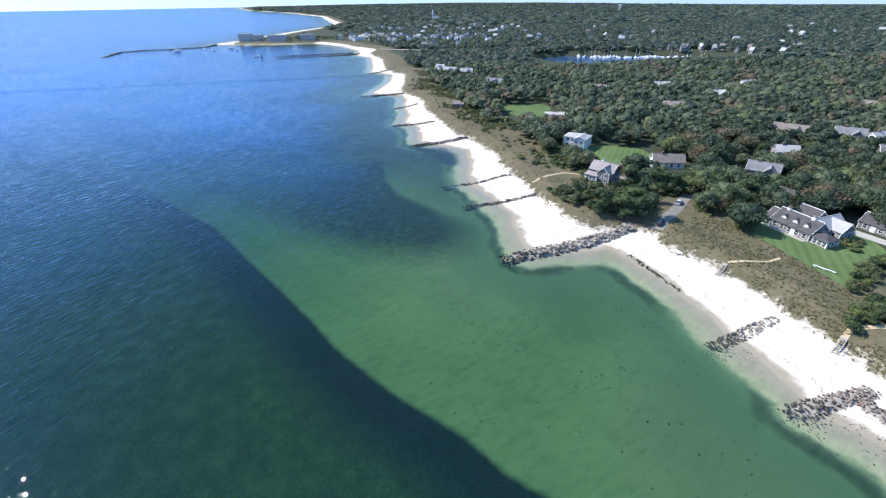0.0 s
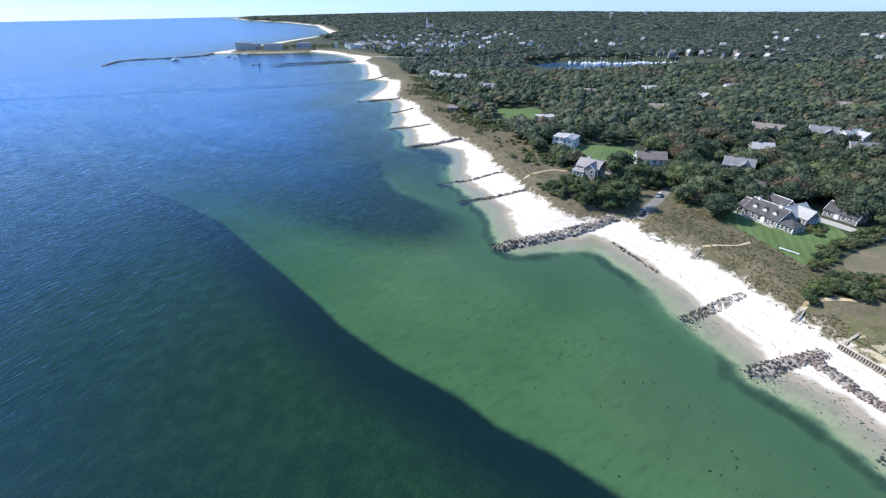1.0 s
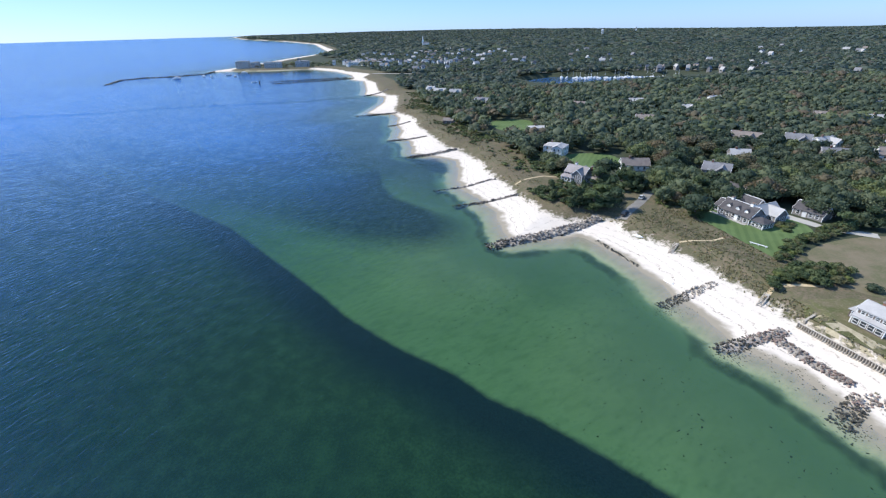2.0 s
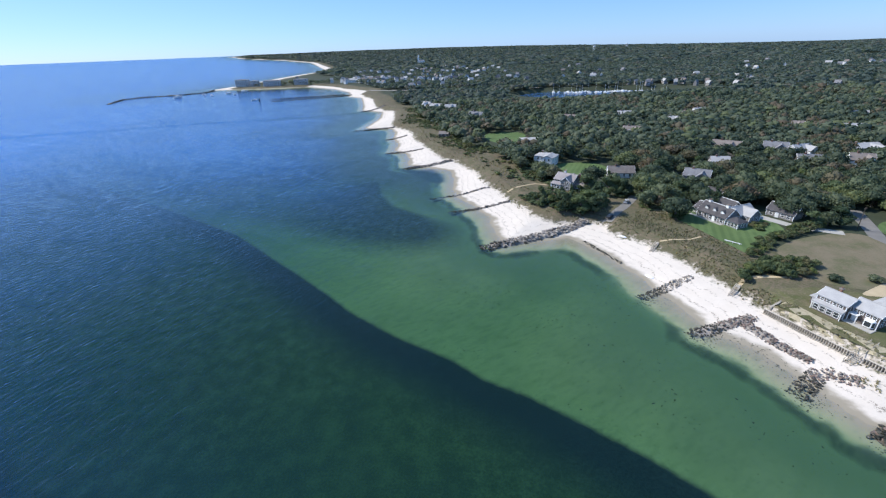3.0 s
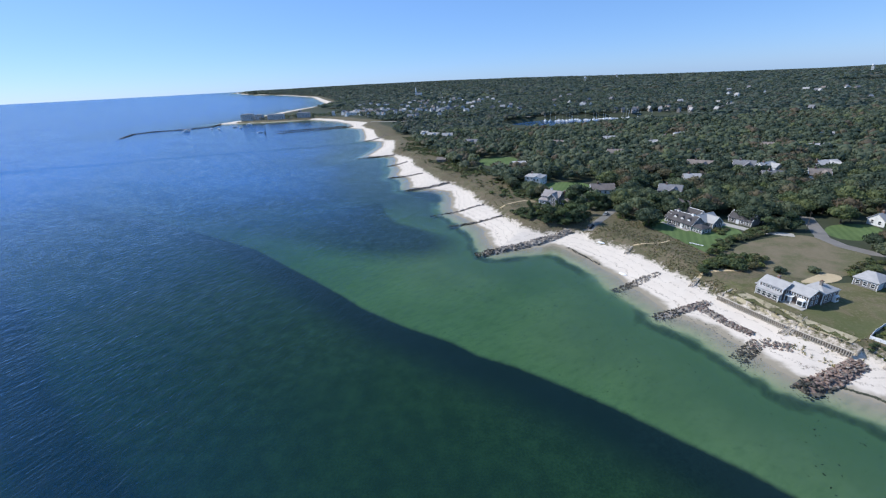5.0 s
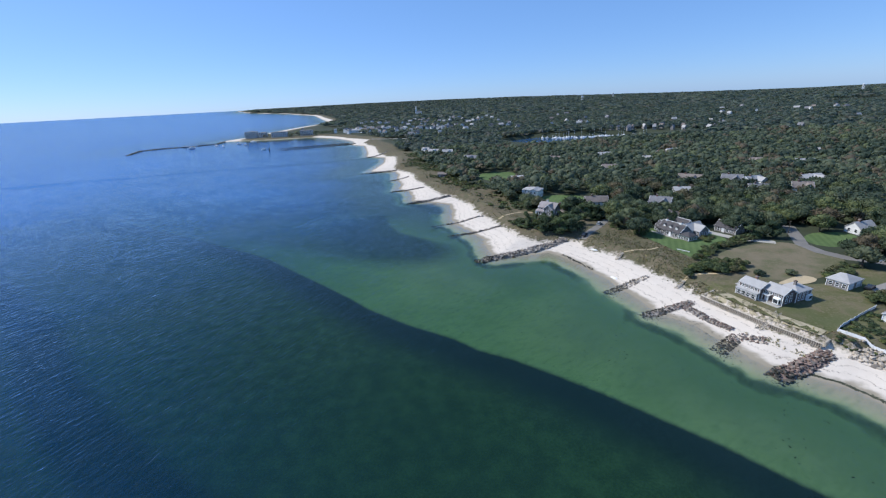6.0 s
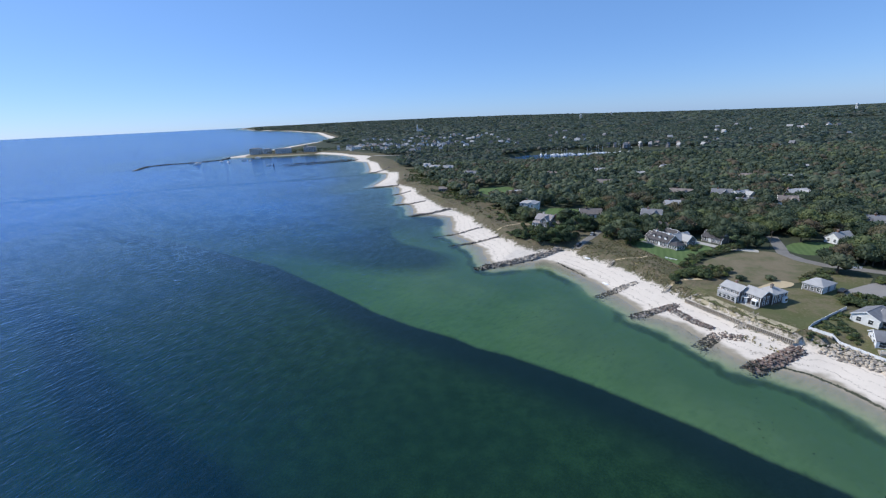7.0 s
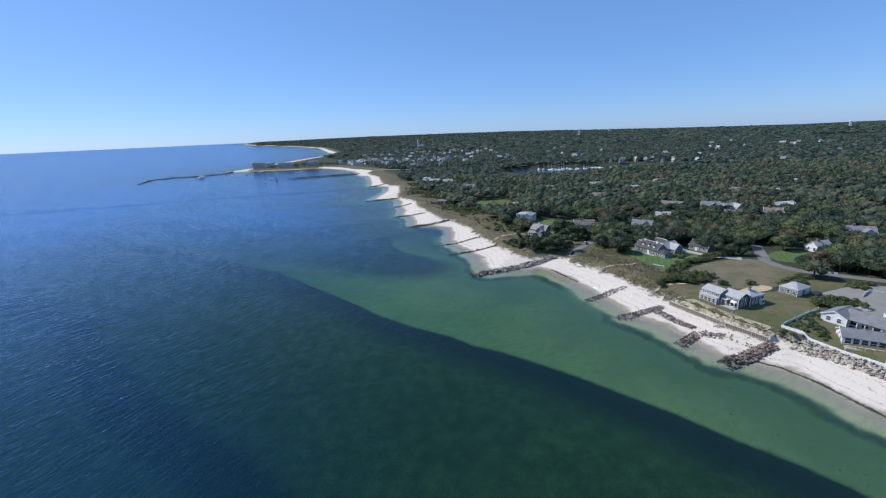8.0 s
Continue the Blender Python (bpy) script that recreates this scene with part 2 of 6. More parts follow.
M_GROUND, M_WATER, M_GLASS = ground_material(), water_material(), glass_material()
M_LAWN = lawn_material("mown_lawn", (0.080, 0.122, 0.046), (0.105, 0.155, 0.062), 2.6, radians(24))
M_GRASS = lawn_material("rough_grass", (0.09, 0.098, 0.04), (0.145, 0.13, 0.072))
M_STRIP = plain_rough("sandy_grass", (0.17, 0.15, 0.085), (0.44, 0.38, 0.26), 0.9, 0.9, 0.5, 3.0)
M_FIELD = lawn_material("dry_field", (0.118, 0.118, 0.064), (0.185, 0.155, 0.105))
M_SANDPIT = plain_rough("loose_sand", (0.42, 0.33, 0.2), (0.52, 0.42, 0.27), 0.4)
M_ROAD = plain_rough("worn_asphalt", (0.17, 0.16, 0.145), (0.27, 0.25, 0.225), 0.3)
M_GRAVEL = plain_rough("pale_gravel", (0.3, 0.28, 0.25), (0.42, 0.4, 0.36), 0.5)
M_STONE = plain_rough("granite", (0.125, 0.11, 0.095), (0.36, 0.32, 0.28), 0.7, 0.9, 0.6, 4.0)
M_STONE_PALE = plain_rough("pale_granite", (0.30, 0.262, 0.212), (0.53, 0.465, 0.385), 0.7, 0.9, 0.6, 4.0)
M_STONE_RED = plain_rough("reddish_granite", (0.13, 0.095, 0.08), (0.32, 0.235, 0.195), 0.7, 0.9, 0.6, 4.0)
M_STONE_WET = plain_rough("weedy_wet_stone", (0.026, 0.027, 0.021), (0.10, 0.09, 0.07), 0.7, 0.5, 0.6, 4.0)
M_TIMBER = plain_rough("weathered_timber", (0.34, 0.30, 0.245), (0.50, 0.45, 0.375), 0.8, 0.9, 0.4)
M_TIMBER_DARK = plain_rough("wet_timber", (0.04, 0.033, 0.026), (0.10, 0.085, 0.066), 0.8, 0.8, 0.4)
M_WHITE = plain_rough("white_paint", (0.72, 0.72, 0.71), (0.82, 0.82, 0.81), 0.9, 0.5, 0.1)
M_BROWN_SHINGLE = coursed("brown_grey_shingles", (0.10, 0.08, 0.072), (0.18, 0.15, 0.135))
M_GREY_SHINGLE = coursed("silver_grey_shingles", (0.17, 0.16, 0.155), (0.29, 0.275, 0.26))
M_CLAPBOARD = coursed("white_clapboards", (0.62, 0.62, 0.61), (0.78, 0.78, 0.76), 0.14, 0.6)
M_ROOF_PALE = coursed("pale_grey_roof", (0.33, 0.325, 0.32), (0.43, 0.42, 0.41), 0.16)
M_ROOF_GREY = coursed("grey_roof", (0.15, 0.15, 0.16), (0.24, 0.24, 0.25), 0.16)
M_ROOF_DARK = coursed("charcoal_roof", (0.055, 0.052, 0.055), (0.11, 0.104, 0.106), 0.16)
M_ROOF_WARM = coursed("warm_grey_roof", (0.24, 0.215, 0.21), (0.34, 0.31, 0.30), 0.16)
M_ROOF_TAN = coursed("tan_roof", (0.17, 0.145, 0.13), (0.26, 0.225, 0.20), 0.16)
M_STUCCO = plain_rough("pale_grey_stucco", (0.36, 0.37, 0.38), (0.48, 0.49, 0.50), 0.3)
M_BRICK = plain_rough("chimney_brick", (0.16, 0.08, 0.06), (0.26, 0.14, 0.1), 2.0)
M_BARK = plain_rough("bark", (0.06, 0.048, 0.038), (0.13, 0.105, 0.085), 1.2)
M_TIMBER_GREY = plain_rough("grey_timber", (0.17, 0.145, 0.115), (0.27, 0.235, 0.19), 0.8, 0.9, 0.4)
M_METAL = plain_rough("painted_steel", (0.55, 0.58, 0.6), (0.66, 0.68, 0.7), 0.2, 0.5, 0.05)
M_LEAF = foliage("broad_leaves", (0.062, 0.090, 0.054), (0.140, 0.172, 0.104), (0.175, 0.128, 0.085), "object")
# Woodland green cooled slightly, a touch of haze in the base colour.
M_LEAF_WOOD = foliage("hazed_woodland_leaves", (0.050, 0.076, 0.053), (0.126, 0.156, 0.106), (0.16, 0.124, 0.086), "tint")
# Far crowns: distance haze is put into this bluer leaf colour.
M_LEAF_FAR_HAZED = foliage("haze_tinted_far_leaves", (0.048, 0.075, 0.066), (0.106, 0.136, 0.120), (0.13, 0.125, 0.10), "tint")
M_NEEDLE = foliage("pine_needles", (0.055, 0.088, 0.048), (0.11, 0.15, 0.076), (0.12, 0.14, 0.074), "object")
M_RUSSET = foliage("russet_leaves", (0.095, 0.076, 0.048), (0.165, 0.125, 0.08), (0.175, 0.12, 0.085), "object")
M_SHRUB = foliage("shrub_leaves", (0.066, 0.098, 0.044), (0.130, 0.160, 0.072), (0.145, 0.135, 0.07), "tint")
M_HEATH = foliage("dune_heath", (0.15, 0.16, 0.08), (0.23, 0.21, 0.12), (0.24, 0.165, 0.12), "tint")
M_WEED = plain_rough("dark_seaweed", (0.028, 0.032, 0.022), (0.07, 0.075, 0.048), 1.0)


# ---- plan: coast, cover and heights ----
# The waterline, northwards; then round the harbour, the spit and the far bay.
SHORE = [(1500, -3000), (420, -700), (205, -230), (135, -75), (107, -18), (99, 3), (95, 18), (88, 24.5), (81.5, 29), (78, 38.5), (75, 50),
         (67, 60), (66.5, 68), (62.5, 79), (60.7, 91), (57, 102), (51, 114.5), (46, 120.5), (36, 119), (20, 117.5), (18.5, 128), (17.5, 145),
         (14, 153), (10, 165), (4, 176), (1.5, 190), (2, 215), (0, 229), (-12, 237), (-28, 248), (-29, 265), (-33, 283), (-43, 293), (-43, 322)]
FAR_SHORE = [(-50, 345), (-52, 375), (-58, 397), (-88, 405), (-86, 418), (-81, 476), (-87, 530), (-117, 553), (-123, 598), (-137, 664),
             (-151, 727), (-180, 760), (-192, 826), (-202, 858), (-255, 953), (-295, 998), (-350, 1058), (-380, 1040), (-450, 1038), (-521, 1056), (-585, 1052),
             (-590, 1085), (-574, 1179), (-590, 1320), (-598, 1500), (-600, 1694), (-584, 1908), (-629, 2258), (-954, 3166), (-1350, 3700), (-1900, 4150), (-2150, 4500), (-2250, 5300), (6000, 6000), (6000, -3000)]
LAND = SHORE + FAR_SHORE
# The upper edge of the bare sand.
DUNE_LINE = [(330, -300), (150, -60), (119, 6), (111, 22), (101, 33), (98.3, 33.6), (92.3, 45.5), (84.8, 64), (83.5, 75), (79.5, 85), (77, 96), (73.5, 103),
             (69, 113), (62, 121), (62.5, 131), (53, 131.5), (44, 132.5), (37.5, 138), (34, 147), (30, 157), (24, 177), (19, 194), (15, 218), (8, 238),
             (-7, 258), (-13, 278), (-21, 303), (-29, 323), (-33, 354), (-44, 384), (-59, 408), (-62, 458), (-68, 511), (-99, 563), (-122, 674), (-160, 770),
             (-160, 840), (-230, 930)]
# Edge of the offshore eelgrass meadow, and a second meadow between it and the beach.
MEADOW = [(160, -140), (92, -48), (77.6, -19), (71.5, -11.5), (64.3, -4.4), (56.5, 4.6), (48, 13), (37, 24), (28, 31.5), (16.5, 40.5), (8, 45.5), (0, 53), (-16, 63.5),
          (-31, 76), (-41, 87), (-58, 104), (-68, 113.5), (-83, 128.5), (-97, 142), (-117, 156.5), (-140, 173), (-200, 213), (-330, 290), (-600, 420), (-5000, 1500), (-6000, -3500), (900, -3500)]
MEADOW_INNER = [(0, 136), (-2, 126), (-11, 120), (-31, 124), (-55, 137), (-84, 160), (-120, 186), (-170, 222), (-260, 300), (-300, 380), (-240, 385), (-193, 362),
                (-150, 354), (-116, 336), (-80, 295), (-62, 272), (-47, 230), (-40, 206), (-37, 190), (-29, 172), (-12, 155), (-2, 142)]
OUTER_BAND = [(-300, 170), (-165, 80), (-121, 39), (-96, 20), (-73, 4), (-56, -6), (-46, -14), (-30, -30), (10, -80)]
SHORE_WEED = [(-30, 238), (-11, 234), (-4, 222), (-3, 206), (-14, 211)]
POND = [(100, 668), (150, 712), (190, 708), (260, 700), (350, 675), (355, 640), (285, 622), (210, 594), (143, 582), (112, 615)]


def smooth(v, lo, hi):
    f = np.clip((np.asarray(v, float) - lo) / (hi - lo), 0, 1)
    return f * f * (3 - 2 * f)


def line_distance(x, y, line, closed=False):
    """Distance from points to a line of corners."""
    pts = np.array(line, float)
    a, b = (pts, np.roll(pts, -1, 0)) if closed else (pts[:-1], pts[1:])
    best = np.full(np.shape(x), 1e12)
    for (ax, ay), (bx, by) in zip(a, b):
        dx, dy = bx - ax, by - ay
        f = np.clip(((x - ax) * dx + (y - ay) * dy) / (dx * dx + dy * dy + 1e-9), 0, 1)
        best = np.minimum(best, (x - ax - f * dx) ** 2 + (y - ay - f * dy) ** 2)
    return np.sqrt(best)


def inside(x, y, corners):
    pts = np.array(corners, float)
    odd = np.zeros(np.shape(x), bool)
    for (ax, ay), (bx, by) in zip(pts, np.roll(pts, -1, 0)):
        if ay != by:
            odd ^= ((ay > y) != (by > y)) & (x < (bx - ax) * (y - ay) / (by - ay) + ax)
    return odd


def signed(x, y, corners):
    """Distance to the edge of an area, positive inside."""
    return np.where(inside(x, y, corners), 1, -1) * line_distance(x, y, corners, True)


DUNE_AREA = DUNE_LINE + [(-238, 956), (-280, 1008), (-337, 1068), (-374, 1030), (-450, 1028), (-515, 1046), (-540, 1066), (-532, 1100), (-522, 1182), (-536, 1320), (-545, 1500), (-548, 1694), (-536, 1908), (-590, 2262), (-930, 3178), (-1332, 3716), (-1885, 4162), (-2135, 4510), (-2235, 5310), (6000, 6000), (6000, -300)]


def wobble(x, y, size):
    """A cheap smooth unevenness between -1 and 1."""
    u, v = np.asarray(x) / size, np.asarray(y) / size
    return (np.sin(u * 1.7 + 1.3 * np.sin(v * 1.1)) + np.sin(v * 2.1 + 1.7 * np.sin(u * 0.9 + 2)) + np.sin((u + v) * 1.3 + 0.7)) / 3


def shore_of(x, y):
    return signed(x, y, LAND) + 0.8 * wobble(x, y, 4.5)


def veg_of(x, y):
    return signed(x, y, DUNE_AREA)


def far_rise(x, y):
    """The slow rise of land and sea towards the far rim."""
    azimuth = np.degrees(np.arctan2(x, y))
    rim = np.interp(azimuth, [-60, -40, -25, -10, 0, 10, 15, 25, 40, 60], [72, 74, 76, 80, 78, 64, 52, 30, 2, 0])
    return rim * np.clip((np.hypot(x, y) - 1700) / 3150, 0, 1.1) ** 2


def heights(x, y, shore=None, veg=None):
    """The height of the ground or of the seabed."""
    x, y = np.asarray(x, float), np.asarray(y, float)
    shore = shore_of(x, y) if shore is None else shore
    veg = veg_of(x, y) if veg is None else veg
    steep = np.where((y > 31) & (y < 65), 1.2, 8.0)
    beach = 2.2 * smooth(shore, 0, 18)
    dune = (2.6 + 0.35 * wobble(x, y, 9) * smooth(veg, 2, 8) * (1 - smooth(veg, 14, 24))) * np.clip((veg - np.where(steep < 2, 0.2, -0.3)) / steep, 0, 1)
    inland = 4 * smooth(shore, 200, 900) + 1.5 * wobble(x, y, 150) * smooth(shore, 120, 400)
    out = -np.minimum(shore, 0)
    bed = 0.07 * np.minimum(out, 6) + 1.1 * smooth(out, 5.5, 11) + 0.8 * smooth(out, 10, 60) + 1.3 * smooth(out, 55, 160) + 4 * smooth(out, 150, 700)
    bed = bed + 0.25 * wobble(x, y, 25) * smooth(out, 10, 30) + 2.1 * smooth(out, 14, 75) * smooth(y + 0.3 * x, 50, 250)
    pond = smooth(signed(x, y, POND), -6, 4)
    land = (beach + dune + inland) * (1 - pond) - 1.2 * pond
    return np.where(shore > 0, land, -bed) + far_rise(x, y)


def height(x, y):
    return float(heights(np.array([x]), np.array([y]))[0])


# ---- mesh helpers ----
def mesh_of(name, verts, tris, materials=(), **point_values):
    """A mesh from arrays of corners and triangles (or quads), with float values on its points."""
    verts, tris = np.asarray(verts, np.float32), np.asarray(tris, np.int32)
    me = bpy.data.meshes.new(name)
    count, side = tris.shape
    me.vertices.add(len(verts)), me.loops.add(count * side), me.polygons.add(count)
    me.vertices.foreach_set("co", verts.ravel())
    me.loops.foreach_set("vertex_index", tris.ravel())
    me.polygons.foreach_set("loop_start", np.arange(0, count * side, side, dtype=np.int32))
    for key, values in point_values.items():
        a = me.attributes.new(key, "FLOAT", "POINT")
        a.data.foreach_set("value", np.asarray(values, np.float32))
    for m in materials:
        me.materials.append(m)
    me.update(calc_edges=True)
    return me


def smooth_shade(me):
    me.polygons.foreach_set("use_smooth", np.ones(len(me.polygons), bool))
    return me


def thing(name, x, y, z=0.0, turn=0.0, label="", category="", group="", kind=""):
    ob = new(name)
    ob.matrix_basis = pose(x, y, z, 0, 0, turn)
    return tagged(ob, label, category, group, kind)


def part(name, bm, material, parent, label="", m=None):
    """Links a bmesh or a mesh as one mesh object under a thing or under a part."""
    if isinstance(bm, bmesh.types.BMesh):
        me = bpy.data.meshes.new(name)
        bm.to_mesh(me)
        bm.free()
        me.materials.append(material)
    else:
        me = bm
        if not me.materials:
            me.materials.append(material)
    ob = new(name, me)
    ob.parent = parent
    if m is not None:
        ob.matrix_basis = m
    return tagged(ob, label)


def box(bm, x0, x1, y0, y1, z0, z1, bevel=0.0):
    r = bmesh.ops.create_cube(bm, size=1, matrix=Matrix.Translation(((x0 + x1) / 2, (y0 + y1) / 2, (z0 + z1) / 2)) @ Matrix.Diagonal((x1 - x0, y1 - y0, z1 - z0, 1)))
    if bevel:
        edges = list({e for v in r["verts"] for e in v.link_edges})
        bmesh.ops.bevel(bm, geom=edges, offset=bevel, segments=1, affect="EDGES")
    return bm


def one_box(*bounds, bevel=0.0):
    return box(bmesh.new(), *bounds, bevel=bevel)


# ---- ground and sea ----
def axis(lo, hi, first, last, step, calm, most):
    """Even steps over the near stretch, then wider and wider to the rim, but at most so wide within the calm stretch."""
    mid = list(np.arange(first, last + step / 2, step))
    for sign, at, end in ((-1, first, lo), (1, last, hi)):
        d, more = step, []
        while (at - end) * sign < 0:
            d *= 1.085
            if calm[0] < at < calm[1]:
                d = min(d, most)
            at += sign * d
            more.append(at)
        mid = mid + more if sign > 0 else more[::-1] + mid
    return np.array(mid)


gx, gy = np.meshgrid(axis(-5200, 5200, -110, 135, 1.25, (-720, 0), 11), axis(-3000, 5200, -25, 260, 1.25, (0, 1350), 9))
rows_n, cols_n = gx.shape
gx, gy = gx.ravel(), gy.ravel()
g_shore, g_veg = shore_of(gx, gy), veg_of(gx, gy)
g_z = heights(gx, gy, g_shore, g_veg)
index = np.arange(rows_n * cols_n).reshape(rows_n, cols_n)
quads = np.stack([index[:-1, :-1], index[:-1, 1:], index[1:, 1:], index[1:, :-1]], -1).reshape(-1, 4)
meadow = signed(gx, gy, MEADOW)
meadow_in = signed(gx, gy, MEADOW_INNER)
open_side = line_distance(gx, gy, [(-4, 124), (-31, 124), (-55, 137), (-84, 160), (-120, 186), (-170, 222), (-260, 300), (-300, 380)])
soft_edge = 3.0 + 13 * (1 - smooth(open_side, 6, 34))
sharp_side = line_distance(gx, gy, [(0, 136), (-12, 155), (-29, 172), (-37, 190)])
inner_value = np.minimum(meadow_in / soft_edge, 0.55 - 0.65 * smooth(sharp_side, 12, 70) + 0.15 * smooth(gy, 200, 260))
grass_value = np.maximum(meadow / 0.9, np.clip(inner_value, -3, 1.0))
grass_value = np.maximum(grass_value, np.clip(signed(gx, gy, SHORE_WEED) / 3, -3, 0.6))
grass_value = np.maximum(grass_value, np.minimum(-1.1 + 1.5 * smooth(gy + 0.3 * gx, 100, 230), 1.75 * smooth(-g_shore, 6, 17) - 1.2))
band = np.maximum(1 - smooth(meadow, 5, 20), 1 - smooth(line_distance(gx, gy, OUTER_BAND), 4, 11))
band = np.maximum(band, 0.75 * smooth(gy + 0.3 * gx, 150, 250))
band = np.maximum(band, 0.85 * smooth(meadow_in, -3, 3) * (1 - 0.6 * smooth(sharp_side, 10, 45)))
ground_mesh = smooth_shade(mesh_of("ground", np.stack([gx, gy, g_z], -1), quads, [M_GROUND], shore=g_shore, veg=g_veg, eelgrass=grass_value, dense=band))
ground = tagged(new("ground", ground_mesh), "pale sand beach, grassy dunes and sandy seabed with eelgrass", "ground", kind="structure")

wet = (g_shore < 6)
keep = wet[quads].any(1)
rise = far_rise(gx, gy)
w_depth = np.where(g_shore < 0, rise - g_z, 0.0)
w_out = -np.minimum(g_shore, 0)
used = np.unique(quads[keep])
remap = np.full(len(gx), -1)
remap[used] = np.arange(len(used))
# far: how much of the painted sky blue the body colour takes.
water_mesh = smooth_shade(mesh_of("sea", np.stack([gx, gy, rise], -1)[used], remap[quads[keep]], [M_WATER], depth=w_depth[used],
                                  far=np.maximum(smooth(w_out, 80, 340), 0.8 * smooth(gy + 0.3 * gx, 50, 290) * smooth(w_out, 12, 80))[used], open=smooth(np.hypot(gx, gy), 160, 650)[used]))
sea = tagged(new("sea", water_mesh), "clear green to blue sea water with small wind waves", "water", kind="structure")


# ---- flat cover: lawns, fields, roads ----
def cover(name, corners, material, label, category, lift=0.06, cell=3.0):
    """An area of grass, road or gravel that lies on the ground."""
    pts = np.array(corners, float)
    (x0, y0), (x1, y1) = pts.min(0), pts.max(0)
    bm = bmesh.new()
    bm.faces.new([bm.verts.new((x, y, 0)) for x, y in corners])
    for k, lo, hi in ((0, x0, x1), (1, y0, y1)):
        for at in np.arange(lo + cell, hi, cell):
            co, no = [0, 0, 0], [0, 0, 0]
            co[k], no[k] = at, 1
            bmesh.ops.bisect_plane(bm, geom=bm.verts[:] + bm.edges[:] + bm.faces[:], plane_co=co, plane_no=no)
    bm.verts.ensure_lookup_table()
    z = heights(np.array([v.co.x for v in bm.verts]), np.array([v.co.y for v in bm.verts]))
    for v, h in zip(bm.verts, z):
        v.co.z = h + lift
    bmesh.ops.recalc_face_normals(bm, faces=bm.faces[:])
    if sum(f.normal.z for f in bm.faces) < 0:
        bmesh.ops.reverse_faces(bm, faces=bm.faces[:])
    me = bpy.data.meshes.new(name)
    bm.to_mesh(me)
    bm.free()
    me.materials.append(material)
    return tagged(new(name, me), label, category, kind="structure")


def rounded(corners, times=2):
    """Corners cut twice, for a soft outline."""
    pts = np.array(corners, float)
    for _ in range(times):
        nxt = np.roll(pts, -1, 0)
        pts = np.stack([0.75 * pts + 0.25 * nxt, 0.25 * pts + 0.75 * nxt], 1).reshape(-1, 2)
    return [tuple(p) for p in pts]


def ribbon(line, width):
    """The outline of a road of that width along a line."""
    pts = np.array(line, float)
    d = np.gradient(pts, axis=0)
    n = np.stack([-d[:, 1], d[:, 0]], -1) / np.linalg.norm(d, axis=1)[:, None] * width / 2
    return [tuple(p) for p in np.concatenate([pts + n, (pts - n)[::-1]])]


LAWN_CAPE = rounded([(90, 127), (96, 133), (104, 140), (124, 128), (125, 112), (112, 102), (99, 90), (96, 103), (93, 117)])
YARD = [(86.5, 64), (93, 47.5), (99.5, 35.5), (104, 36.5), (108.5, 39.5), (126.5, 48.5), (134, 55), (147, 63), (158, 72), (148, 77), (137, 72), (127, 66), (119, 66), (112, 69), (103, 72), (90, 72)]
FIELD = rounded([(106, 94), (116, 102), (130, 107), (146, 109), (149, 97), (152, 86), (143, 78), (127, 69), (112, 70), (104, 78), (110, 84)])
LAWN_ROAD = rounded([(152.5, 103), (156, 113), (166, 119), (180, 117), (176, 105), (160, 98)])
LAWN_GABLE = rounded([(56, 206), (66, 222), (88, 220), (92, 204), (82, 186), (64, 192)])
LAWN_FAR = rounded([(26, 330), (66, 330), (54, 284), (32, 286)])
LAWN_HARBOUR = rounded([(-40, 520), (-5, 545), (10, 500), (-20, 480)])
ROAD = [(163, 130), (154, 113), (149, 104), (149, 95), (153, 87), (160, 82), (170, 74), (185, 64)]
DRIVE = rounded([(133, 59.5), (142, 63.5), (158, 69), (172, 66), (172, 40), (142, 36), (136, 45), (139, 55)])
SLIP = [(64.5, 129.5), (68.5, 134), (75, 141), (81, 149), (86, 156)]
cover("lawn", LAWN_CAPE, M_LAWN, "mown green lawn with faint stripes", "lawn")
cover("lawn", YARD, M_GRASS, "thin green and brown grass yard", "lawn")
cover("lawn", [(105.6, 36.4), (126.4, 47.4), (122, 41), (126, 33), (134, 26), (140, 14), (131, -4), (118.6, 13.2), (112.2, 24.8), (108.2, 31.8)], M_GRASS, "rough green grass inside the white fence", "lawn", 0.05)
cover("dune_edge", [(85.6, 64.4), (92.6, 47), (99.2, 35), (102.6, 36.8), (97.5, 46.5), (94, 56), (90.5, 66)], M_STRIP, "tan grass with bare sand behind the bulkhead", "grass strip", 0.1)
cover("field", FIELD, M_FIELD, "dry brown and green mown field", "field", 0.05)
cover("lawn", LAWN_ROAD, M_LAWN, "bright green lawn beside a lane", "lawn")
cover("lawn", LAWN_GABLE, M_LAWN, "green lawn between summer houses", "lawn")
cover("lawn", LAWN_FAR, M_LAWN, "green lawn among woods", "lawn")
cover("lawn", LAWN_HARBOUR, M_LAWN, "green lawn behind the dunes", "lawn")
cover("road", ribbon(ROAD, 5.0), M_ROAD, "worn grey asphalt lane", "road", 0.08)
cover("driveway", DRIVE, M_ROAD, "grey asphalt driveway court", "driveway", 0.1)
cover("beach_access", ribbon(SLIP, 3.8), M_ROAD, "grey asphalt beach access with sand", "road", 0.09)
cover("driveway", ribbon([(122, 128), (127, 119), (129, 115), (141, 108)], 4.2), M_GRAVEL, "pale shell and gravel driveway", "driveway", 0.1)
cover("road", ribbon([(-150, 815), (-100, 795), (-20, 765), (60, 748), (160, 735)], 9), M_GRAVEL, "pale causeway road across the marsh", "road", 0.5, 12.0)
